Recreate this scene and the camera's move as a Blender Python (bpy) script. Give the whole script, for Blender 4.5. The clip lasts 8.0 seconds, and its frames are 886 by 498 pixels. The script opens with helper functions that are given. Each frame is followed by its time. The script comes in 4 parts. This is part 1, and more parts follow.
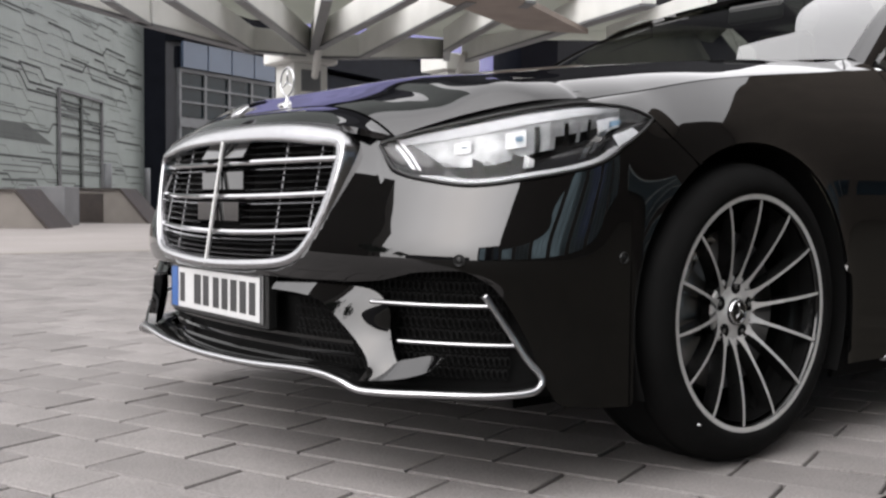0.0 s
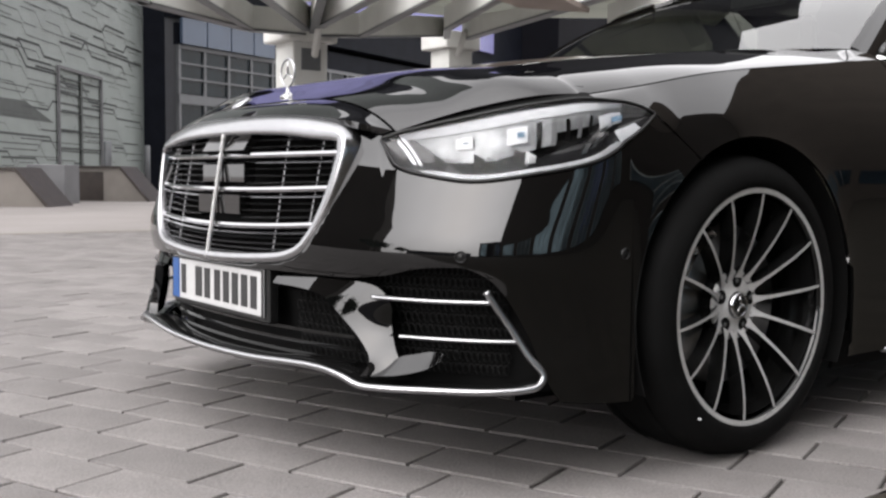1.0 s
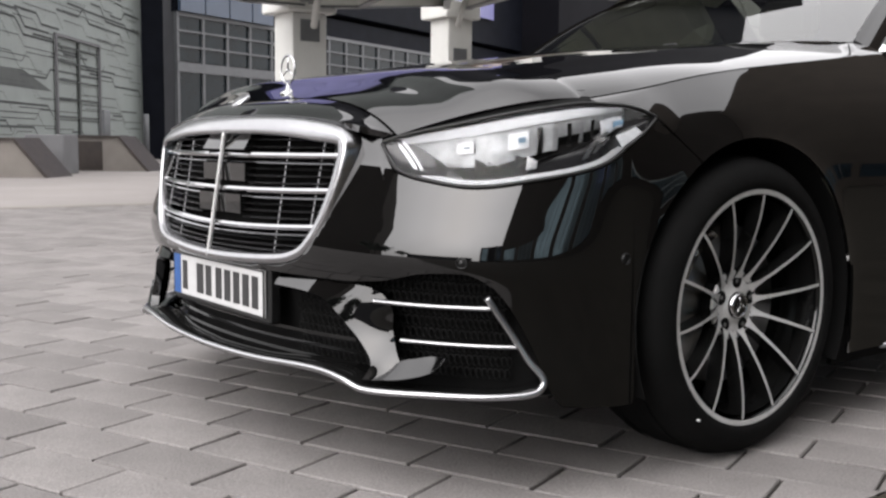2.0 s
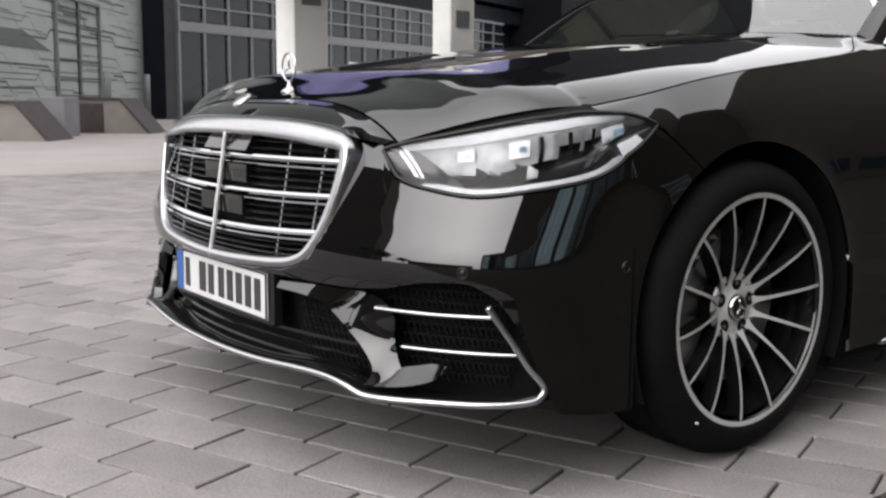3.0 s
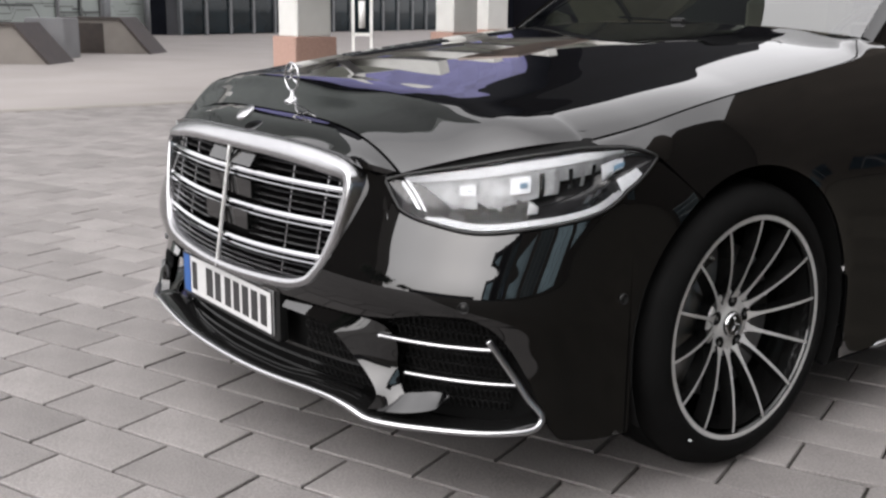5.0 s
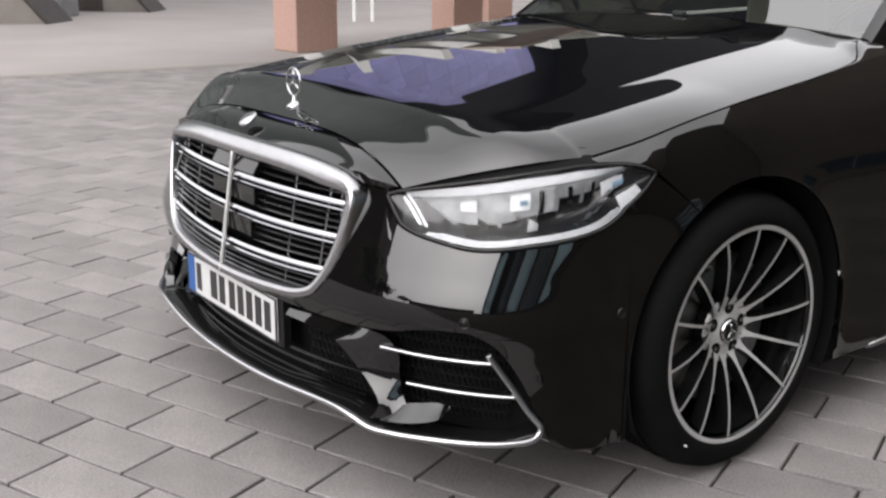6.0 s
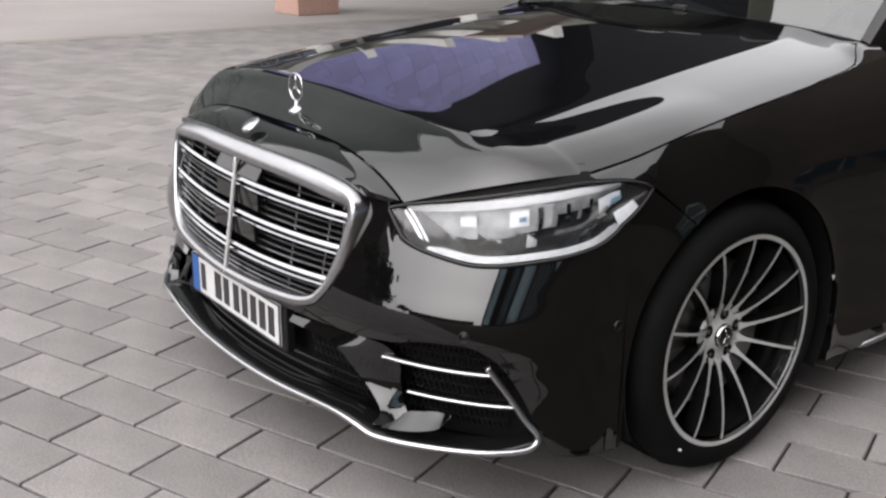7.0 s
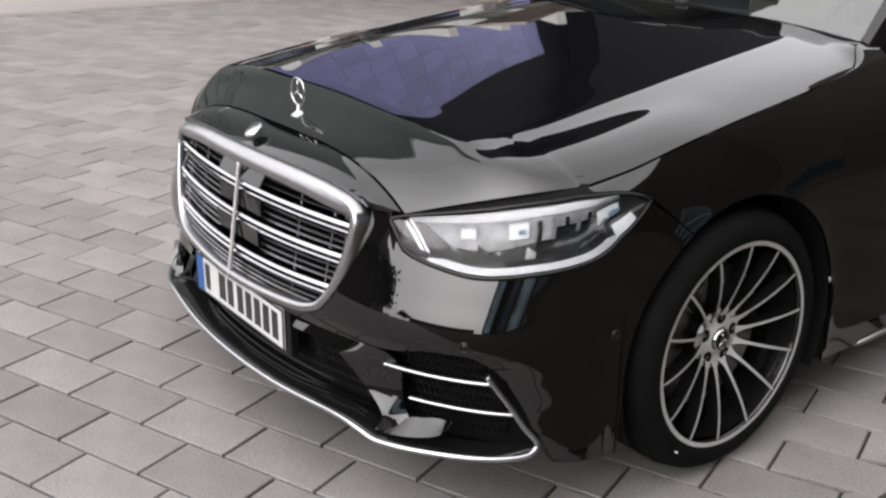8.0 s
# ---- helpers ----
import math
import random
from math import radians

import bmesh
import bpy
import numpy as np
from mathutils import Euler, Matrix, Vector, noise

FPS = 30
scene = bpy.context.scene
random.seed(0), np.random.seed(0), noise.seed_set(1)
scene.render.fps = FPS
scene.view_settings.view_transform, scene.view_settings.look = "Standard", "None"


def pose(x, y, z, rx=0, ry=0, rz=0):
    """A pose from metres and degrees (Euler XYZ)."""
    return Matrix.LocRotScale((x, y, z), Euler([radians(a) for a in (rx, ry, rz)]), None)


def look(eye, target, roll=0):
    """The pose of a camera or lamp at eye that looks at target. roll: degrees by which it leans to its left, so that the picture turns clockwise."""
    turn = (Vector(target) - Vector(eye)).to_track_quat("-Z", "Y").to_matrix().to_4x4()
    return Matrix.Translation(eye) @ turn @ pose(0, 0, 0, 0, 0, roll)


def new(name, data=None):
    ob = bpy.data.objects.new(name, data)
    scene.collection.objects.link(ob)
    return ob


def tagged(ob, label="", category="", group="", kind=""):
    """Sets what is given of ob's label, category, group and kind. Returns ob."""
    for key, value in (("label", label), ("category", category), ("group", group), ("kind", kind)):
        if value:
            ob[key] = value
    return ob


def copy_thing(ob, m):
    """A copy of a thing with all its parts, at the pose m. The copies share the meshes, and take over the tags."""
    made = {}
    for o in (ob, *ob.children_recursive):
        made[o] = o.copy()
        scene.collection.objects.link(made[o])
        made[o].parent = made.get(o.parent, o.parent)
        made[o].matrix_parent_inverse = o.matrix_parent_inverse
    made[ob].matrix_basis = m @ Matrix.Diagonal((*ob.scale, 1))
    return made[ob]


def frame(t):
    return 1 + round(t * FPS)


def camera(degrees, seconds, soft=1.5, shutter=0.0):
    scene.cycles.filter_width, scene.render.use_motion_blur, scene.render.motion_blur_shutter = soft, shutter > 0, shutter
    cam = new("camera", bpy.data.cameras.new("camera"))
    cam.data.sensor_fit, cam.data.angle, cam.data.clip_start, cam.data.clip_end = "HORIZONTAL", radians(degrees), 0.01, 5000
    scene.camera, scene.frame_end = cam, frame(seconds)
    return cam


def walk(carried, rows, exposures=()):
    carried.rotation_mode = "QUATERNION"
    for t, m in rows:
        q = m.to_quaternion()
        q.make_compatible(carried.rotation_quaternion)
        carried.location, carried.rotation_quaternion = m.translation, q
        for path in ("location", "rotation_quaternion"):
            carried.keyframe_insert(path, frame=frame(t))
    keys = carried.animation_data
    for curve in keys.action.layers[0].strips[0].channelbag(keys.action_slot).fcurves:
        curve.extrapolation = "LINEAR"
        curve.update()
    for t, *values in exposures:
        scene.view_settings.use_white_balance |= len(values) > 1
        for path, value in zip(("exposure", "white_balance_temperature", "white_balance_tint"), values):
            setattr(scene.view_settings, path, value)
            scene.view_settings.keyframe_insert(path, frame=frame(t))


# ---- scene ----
cam = camera(46.9, 8.0, soft=2.5)
PATH = [
    (0, (2.389, -1.987, 0.603), (0.797, -0.779, 0.51), 0.5),
    (0.5, (2.387, -1.986, 0.616), (0.796, -0.78, 0.5), 0.5),
    (1, (2.385, -1.987, 0.643), (0.795, -0.781, 0.504), 0.5),
    (1.5, (2.382, -1.989, 0.679), (0.795, -0.783, 0.509), 0.5),
    (3, (2.38, -1.985, 0.826), (0.801, -0.791, 0.541), 0.5),
    (3.5, (2.378, -1.984, 0.885), (0.805, -0.795, 0.55), 0.5),
    (4, (2.378, -1.983, 0.948), (0.81, -0.8, 0.568), 0.6),
    (4.5, (2.379, -1.982, 1.015), (0.815, -0.805, 0.601), 0.6),
    (6, (2.378, -1.983, 1.215), (0.838, -0.827, 0.675), 0.6),
    (6.5, (2.38, -1.983, 1.284), (0.847, -0.835, 0.706), 0.6),
    (7, (2.38, -1.983, 1.349), (0.859, -0.844, 0.725), 0.7),
    (7.5, (2.38, -1.982, 1.414), (0.87, -0.853, 0.745), 0.7),
    (8, (2.38, -1.977, 1.461), (0.875, -0.857, 0.768), 0.6),
]
walk(cam, [(t, look(eye, target, roll)) for t, eye, target, roll in PATH])

# ---- world, sun ----
world = bpy.data.worlds.new("overcast_sky")
scene.world = world
world.use_nodes = True
wn = world.node_tree.nodes
sky = wn.new("ShaderNodeTexSky")
sky.sky_type, sky.sun_disc = "NISHITA", False
sky.sun_elevation, sky.sun_rotation = radians(33), radians(163)
sky.air_density, sky.dust_density, sky.ozone_density = 1.0, 4.0, 0.6
wl = world.node_tree.links


def wmath(op, a, b):
    nd = wn.new("ShaderNodeMath")
    nd.operation = op
    for k, q in enumerate((a, b)):
        if isinstance(q, float):
            nd.inputs[k].default_value = q
        else:
            wl.new(q, nd.inputs[k])
    return nd.outputs[0]


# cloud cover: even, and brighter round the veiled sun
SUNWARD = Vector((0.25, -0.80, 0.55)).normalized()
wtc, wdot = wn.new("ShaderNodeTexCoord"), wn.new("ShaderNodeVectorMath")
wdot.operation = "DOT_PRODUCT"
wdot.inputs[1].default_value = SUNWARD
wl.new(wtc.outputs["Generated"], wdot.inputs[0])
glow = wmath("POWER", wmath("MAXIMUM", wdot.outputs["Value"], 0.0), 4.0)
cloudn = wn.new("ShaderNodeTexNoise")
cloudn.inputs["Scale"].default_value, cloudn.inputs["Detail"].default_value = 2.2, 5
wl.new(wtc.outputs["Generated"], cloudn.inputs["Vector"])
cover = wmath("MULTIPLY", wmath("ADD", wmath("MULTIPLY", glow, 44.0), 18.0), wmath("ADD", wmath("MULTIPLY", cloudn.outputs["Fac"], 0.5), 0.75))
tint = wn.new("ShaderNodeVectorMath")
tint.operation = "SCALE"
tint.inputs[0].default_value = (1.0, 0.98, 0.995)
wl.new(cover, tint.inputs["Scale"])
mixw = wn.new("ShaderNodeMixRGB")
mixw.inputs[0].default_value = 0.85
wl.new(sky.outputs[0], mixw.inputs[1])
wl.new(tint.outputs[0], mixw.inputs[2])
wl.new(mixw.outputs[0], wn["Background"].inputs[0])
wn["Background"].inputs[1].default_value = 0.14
sun = new("sun", bpy.data.lights.new("sun", "SUN"))
sun.data.energy, sun.data.angle, sun.data.color = 0.6, radians(120), (1, 0.96, 0.92)
sun.matrix_world = look(SUNWARD * 10, (0, 0, 0))


# ---- materials ----
def material(name, color, rough=0.5, metal=0.0, vary=0.12, scale=8.0, bump=0.0, bscale=60.0, coat=0.0, spec=0.5, island=False, obj=False, emit=0.0, fine=0.0):
    m = bpy.data.materials.new(name)
    m.use_nodes = True
    n, l = m.node_tree.nodes, m.node_tree.links
    b = n["Principled BSDF"]
    b.inputs["Roughness"].default_value, b.inputs["Metallic"].default_value = rough, metal
    b.inputs["Coat Weight"].default_value, b.inputs["Coat Roughness"].default_value = coat, 0.015
    b.inputs["Specular IOR Level"].default_value = spec
    b.inputs["Base Color"].default_value = (*color, 1)
    if emit:
        b.inputs["Emission Color"].default_value, b.inputs["Emission Strength"].default_value = (*color, 1), emit
    tc = n.new("ShaderNodeTexCoord")
    if vary:
        t1 = n.new("ShaderNodeTexNoise")
        t1.inputs["Scale"].default_value, t1.inputs["Detail"].default_value = scale, 6
        l.new(tc.outputs["Object"], t1.inputs["Vector"])
        fac = t1.outputs["Fac"]
        ramp = n.new("ShaderNodeMapRange")
        ramp.inputs["From Min"].default_value, ramp.inputs["From Max"].default_value = 0.3, 0.7
        ramp.inputs["To Min"].default_value, ramp.inputs["To Max"].default_value = 1 - vary, 1 + vary
        l.new(fac, ramp.inputs["Value"])
        val = ramp.outputs["Result"]
        if fine:
            t3 = n.new("ShaderNodeTexNoise")
            t3.inputs["Scale"].default_value, t3.inputs["Detail"].default_value = 180, 3
            l.new(tc.outputs["Object"], t3.inputs["Vector"])
            r3 = n.new("ShaderNodeMapRange")
            r3.inputs["From Min"].default_value, r3.inputs["From Max"].default_value = 0.3, 0.7
            r3.inputs["To Min"].default_value, r3.inputs["To Max"].default_value = 1 - fine, 1 + fine
            l.new(t3.outputs["Fac"], r3.inputs["Value"])
            mm = n.new("ShaderNodeMath")
            mm.operation = "MULTIPLY"
            l.new(val, mm.inputs[0]), l.new(r3.outputs["Result"], mm.inputs[1])
            val = mm.outputs[0]
        if island or obj:
            g = n.new("ShaderNodeNewGeometry" if island else "ShaderNodeObjectInfo")
            r2 = n.new("ShaderNodeMapRange")
            r2.inputs["To Min"].default_value, r2.inputs["To Max"].default_value = 0.84, 1.12
            l.new(g.outputs["Random Per Island" if island else "Random"], r2.inputs["Value"])
            mm = n.new("ShaderNodeMath")
            mm.operation = "MULTIPLY"
            l.new(val, mm.inputs[0]), l.new(r2.outputs["Result"], mm.inputs[1])
            val = mm.outputs[0]
        mul = n.new("ShaderNodeVectorMath")
        mul.operation = "SCALE"
        mul.inputs[0].default_value = color
        l.new(val, mul.inputs["Scale"])
        l.new(mul.outputs[0], b.inputs["Base Color"])
    if bump:
        t2 = n.new("ShaderNodeTexNoise")
        t2.inputs["Scale"].default_value, t2.inputs["Detail"].default_value = bscale, 5
        l.new(tc.outputs["Object"], t2.inputs["Vector"])
        bp = n.new("ShaderNodeBump")
        bp.inputs["Strength"].default_value, bp.inputs["Distance"].default_value = bump, 0.004
        l.new(t2.outputs["Fac"], bp.inputs["Height"])
        l.new(bp.outputs[0], b.inputs["Normal"])
    return m


def glass(name, color=(1, 1, 1), rough=0.0, clear=0.9, ior=1.55):
    """Thin pane: clear with a mirror coat by Fresnel."""
    m = bpy.data.materials.new(name)
    m.use_nodes = True
    n, l = m.node_tree.nodes, m.node_tree.links
    n.remove(n["Principled BSDF"])
    tr, gl, mx, fr = n.new("ShaderNodeBsdfTransparent"), n.new("ShaderNodeBsdfGlossy"), n.new("ShaderNodeMixShader"), n.new("ShaderNodeFresnel")
    tr.inputs[0].default_value = (*[c * clear for c in color], 1)
    gl.inputs["Roughness"].default_value = rough
    fr.inputs["IOR"].default_value = ior
    l.new(fr.outputs[0], mx.inputs[0]), l.new(tr.outputs[0], mx.inputs[1]), l.new(gl.outputs[0], mx.inputs[2])
    l.new(mx.outputs[0], n["Material Output"].inputs[0])
    return m


PAINT = material("black_paint", (0.002, 0.002, 0.0021), 0.02, vary=0.05, scale=3, spec=0.5, coat=0.35)
GLOSS = material("gloss_black", (0.005, 0.005, 0.005), 0.08, vary=0.1, scale=10)
PLASTIC = material("black_plastic", (0.006, 0.006, 0.006), 0.4, vary=0.15, bump=0.15, bscale=300, spec=0.35)
MESHBLACK = material("black_mesh", (0.004, 0.004, 0.004), 0.5, vary=0.1, spec=0.16)
DEEP = material("dark_void", (0.004, 0.004, 0.004), 0.8, vary=0.1, spec=0.1)
CHROME = material("chrome", (0.47, 0.47, 0.48), 0.1, 1.0, vary=0.04, scale=30)
SATIN = material("satin_chrome", (0.42, 0.42, 0.43), 0.28, 1.0, vary=0.05, scale=40)
FRAMECHROME = material("brushed_frame_chrome", (0.37, 0.37, 0.38), 0.27, 1.0, vary=0.04, scale=40)
MACHINED = material("machined_aluminium", (0.5, 0.495, 0.49), 0.38, 0.35, vary=0.08, scale=60)
RUBBER = material("tyre_rubber", (0.004, 0.004, 0.004), 0.75, vary=0.25, scale=14, bump=0.2, bscale=90, spec=0.08)
DISC = material("brake_steel", (0.22, 0.22, 0.22), 0.35, 1.0, vary=0.2, scale=20)
SILVER = material("reflector_silver", (0.36, 0.37, 0.38), 0.3, 0.25, vary=0.45, scale=28)
PEARL = material("pearl_plastic", (0.55, 0.56, 0.58), 0.3, vary=0.1, scale=60)
SILVERDIM = material("soft_silver", (0.3, 0.305, 0.31), 0.4, 0.4, vary=0.15, scale=60)
HOUSING = material("lamp_housing", (0.012, 0.012, 0.013), 0.25, vary=0.2, scale=40)
DRL = material("light_guide", (0.58, 0.59, 0.61), 0.15, vary=0.1, emit=0.12, scale=60)
LEDLENS = material("projector_lens", (0.35, 0.55, 0.75), 0.04, 0.6, vary=0.2, scale=60)
LAMPGLASS = glass("lamp_cover_glass", (1, 1, 1), 0.0, 0.98, 1.26)
WINDSCREEN = glass("windscreen_glass", (0.76, 0.86, 0.76), 0.0, 0.8, 2.8)
SIDEGLASS = glass("tinted_side_glass", (0.7, 0.78, 0.72), 0.0, 0.8, 1.6)
DARKCHROME = material("dark_chrome", (0.24, 0.24, 0.245), 0.25, 1.0, vary=0.1, scale=40)
COVER = material("sensor_cover_black", (0.005, 0.005, 0.005), 0.03, vary=0.1, scale=30, spec=0.6)
PLATE = material("plate_white", (0.46, 0.46, 0.46), 0.35, vary=0.04, scale=30)
PLATEBLUE = material("plate_blue", (0.012, 0.07, 0.24), 0.35, vary=0.05, scale=30)
INK = material("plate_ink", (0.015, 0.015, 0.016), 0.45, vary=0.1, scale=50)
LEATHER = material("beige_leather", (0.16, 0.145, 0.115), 0.5, vary=0.12, scale=12, bump=0.2, bscale=120)
DASH = material("dark_dashboard", (0.02, 0.02, 0.02), 0.5, vary=0.15, scale=12, bump=0.2, bscale=140)
PAVER = material("concrete_paver", (0.176, 0.165, 0.16), 0.85, vary=0.12, scale=5, bump=0.5, bscale=160, island=True, fine=0.22, spec=0.25)
PAVERO = material("concrete_paver_near", (0.176, 0.165, 0.16), 0.85, vary=0.12, scale=5, bump=0.5, bscale=160, obj=True, fine=0.22, spec=0.25)
JOINT = material("sand_joint", (0.03, 0.028, 0.025), 0.95, vary=0.3, scale=30, bump=0.5, bscale=200, spec=0.1)
DARKGROUND = material("unseen_dark_ground", (0.04, 0.036, 0.030), 0.95, vary=0.2, scale=4, bump=0.5, bscale=150, fine=0.2, spec=0.05)
PLAZA = material("pale_plaza_stone", (0.235, 0.217, 0.208), 0.85, vary=0.08, scale=0.6, bump=0.3, bscale=80, fine=0.06, spec=0.25)
CONCRETE = material("pale_concrete", (0.17, 0.155, 0.14), 0.85, vary=0.12, scale=2.0, bump=0.4, bscale=50, fine=0.06)
GREYBLOCK = material("grey_concrete", (0.15, 0.15, 0.155), 0.85, vary=0.1, scale=2.0, bump=0.4, bscale=50, fine=0.06)
CORTEN = material("brown_steel_cap", (0.022, 0.015, 0.012), 0.6, vary=0.3, scale=6, bump=0.2)
GRANITE = material("pink_granite", (0.34, 0.215, 0.175), 0.6, vary=0.1, scale=25, bump=0.2, bscale=150, fine=0.07)
WHITESTEEL = material("white_painted_steel", (0.56, 0.56, 0.54), 0.5, vary=0.06, scale=2.5)
MEMBRANE = bpy.data.materials.new("frosted_canopy_glass")
MEMBRANE.use_nodes = True
mn, ml = MEMBRANE.node_tree.nodes, MEMBRANE.node_tree.links
mtr, mdf, mmx = mn.new("ShaderNodeBsdfTranslucent"), mn.new("ShaderNodeBsdfDiffuse"), mn.new("ShaderNodeMixShader")
mtr.inputs[0].default_value, mdf.inputs[0].default_value, mmx.inputs[0].default_value = (0.62, 0.63, 0.58, 1), (0.5, 0.5, 0.47, 1), 0.3
mno, mrp = mn.new("ShaderNodeTexNoise"), mn.new("ShaderNodeValToRGB")
mno.inputs["Scale"].default_value = 0.8
mrp.color_ramp.elements[0].color, mrp.color_ramp.elements[1].color = (0.3, 0.31, 0.285, 1), (0.44, 0.44, 0.41, 1)
ml.new(mno.outputs["Fac"], mrp.inputs[0]), ml.new(mrp.outputs[0], mtr.inputs[0])
ml.new(mtr.outputs[0], mmx.inputs[1]), ml.new(mdf.outputs[0], mmx.inputs[2]), ml.new(mmx.outputs[0], mn["Material Output"].inputs[0])
SOFFIT = material("brown_soffit", (0.3, 0.25, 0.22), 0.7, vary=0.12, scale=3)
MURAL = material("pale_green_cladding", (0.25, 0.275, 0.262), 0.6, vary=0.08, scale=0.7)
MURALLINE = material("mural_line", (0.045, 0.05, 0.05), 0.6, vary=0.2, scale=4)
MURALGREY = material("mural_grey", (0.07, 0.076, 0.073), 0.6, vary=0.12, scale=2)
DARKWALL = material("black_cladding", (0.008, 0.009, 0.013), 0.5, vary=0.2, scale=1.5, spec=0.05)
GREYWALL = material("dark_grey_cladding", (0.055, 0.055, 0.063), 0.5, vary=0.1, scale=1.5)
FRAMEGREY = material("grey_window_frame", (0.11, 0.114, 0.12), 0.45, vary=0.1, scale=4)
DARKGLASS = material("dark_window_glass", (0.006, 0.011, 0.014), 0.05, vary=0.4, scale=0.8, spec=0.2)
BLUEGLASS = material("blue_facade_glass", (0.16, 0.155, 0.38), 0.25, vary=0.12, scale=0.4, obj=True)
BLUESTRIP = material("blue_strip_glass", (0.05, 0.07, 0.11), 0.2, vary=0.12, scale=0.4)
TEALGLASS = material("teal_window_glass", (0.38, 0.52, 0.58), 0.1, 0.8, vary=0.4, scale=0.25)
TEALDARK = material("dark_teal_glass", (0.016, 0.028, 0.038), 0.1, vary=0.4, scale=0.25)
GREYDARK = material("charcoal_cladding", (0.006, 0.006, 0.008), 0.7, vary=0.2, scale=0.3, spec=0.04)
STEEL = material("stainless_steel", (0.55, 0.55, 0.55), 0.25, 1.0, vary=0.1, scale=12)
GREENERY = material("dark_foliage", (0.03, 0.06, 0.025), 0.7, vary=0.4, scale=6)
BACKBUILD = material("brown_plaster", (0.065, 0.056, 0.048), 0.8, vary=0.15, scale=0.6, spec=0.1)


# ---- helpers of this scene ----
class Shape:
    """A bag of vertices and faces that becomes one mesh."""

    def __init__(self):
        self.v, self.f, self.smooth = [], [], []

    def box(self, lo, hi, turn=None, bevel=0.0):
        x0, y0, z0 = lo
        x1, y1, z1 = hi
        b = min(bevel, (x1 - x0) / 3, (y1 - y0) / 3, (z1 - z0) / 3)
        k = len(self.v)
        if b <= 0:
            pts = [(x, y, z) for z in (z0, z1) for x, y in ((x0, y0), (x1, y0), (x1, y1), (x0, y1))]
            fs = [(3, 2, 1, 0), (4, 5, 6, 7), (0, 1, 5, 4), (1, 2, 6, 5), (2, 3, 7, 6), (3, 0, 4, 7)]
        else:
            pts, rings = [], [(z0, b), (z0 + b, 0), (z1 - b, 0), (z1, b)]
            for z, i in rings:
                pts += [(x0 + b, y0 + i, z), (x1 - b, y0 + i, z), (x1 - i, y0 + b, z), (x1 - i, y1 - b, z),
                        (x1 - b, y1 - i, z), (x0 + b, y1 - i, z), (x0 + i, y1 - b, z), (x0 + i, y0 + b, z)]
            fs = [tuple(range(7, -1, -1)), tuple(range(24, 32))]
            for r in range(3):
                for i in range(8):
                    j = (i + 1) % 8
                    fs.append((r * 8 + i, r * 8 + j, r * 8 + 8 + j, r * 8 + 8 + i))
        for p in pts:
            self.v.append(tuple(turn @ Vector(p)) if turn is not None else p)
        self.f += [tuple(k + i for i in q) for q in fs]
        self.smooth += [False] * len(fs)
        return self

    def grid(self, fn, nu, nv, smooth=True, closed=False):
        k = len(self.v)
        for i in range(nu + 1):
            for j in range(nv + 1):
                self.v.append(tuple(fn(i / nu, j / nv)))
        for i in range(nu):
            for j in range(nv):
                self.f.append((k + i * (nv + 1) + j, k + (i + 1) * (nv + 1) + j, k + (i + 1) * (nv + 1) + j + 1, k + i * (nv + 1) + j + 1))
                self.smooth.append(smooth)
        return self

    def tube(self, pts, radius, sides=8, closed=False, squash=None):
        """A round bar along pts; squash: (across, out) half sizes along the side and the given normal."""
        pts = [Vector(p) for p in pts]
        k, n = len(self.v), len(pts)
        prev = None
        for i, p in enumerate(pts):
            a, b = (pts[i - 1] if (closed or i) else p), (pts[(i + 1) % n] if (closed or i < n - 1) else p)
            d = (b - a).normalized()
            up = prev if prev is not None else (Vector((0, 0, 1)) if abs(d.z) < 0.9 else Vector((0, 1, 0)))
            s = d.cross(up).normalized()
            u = s.cross(d).normalized()
            prev = u
            r = radius(i / (n - 1)) if callable(radius) else radius
            ra, rb = squash if squash else (r, r)
            for q in range(sides):
                w = 2 * math.pi * q / sides
                self.v.append(tuple(p + s * ra * math.cos(w) + u * rb * math.sin(w)))
        m = n if closed else n - 1
        for i in range(m):
            for q in range(sides):
                r, i2 = (q + 1) % sides, (i + 1) % n
                self.f.append((k + i * sides + q, k + i2 * sides + q, k + i2 * sides + r, k + i * sides + r))
                self.smooth.append(True)
        if not closed:
            self.f += [tuple(k + q for q in range(sides - 1, -1, -1)), tuple(k + (n - 1) * sides + q for q in range(sides))]
            self.smooth += [False, False]
        return self

    def lathe(self, profile, steps=64, axis="x", centre=(0, 0, 0)):
        """Turns (radius, along) round an axis."""
        k, n = len(self.v), len(profile)
        for i in range(steps):
            w = 2 * math.pi * i / steps
            for r, h in profile:
                p = {"x": (h, r * math.cos(w), r * math.sin(w)), "z": (r * math.cos(w), r * math.sin(w), h), "y": (r * math.cos(w), h, r * math.sin(w))}[axis]
                self.v.append((p[0] + centre[0], p[1] + centre[1], p[2] + centre[2]))
        for i in range(steps):
            j = (i + 1) % steps
            for q in range(n - 1):
                self.f.append((k + i * n + q, k + j * n + q, k + j * n + q + 1, k + i * n + q + 1))
                self.smooth.append(True)
        return self

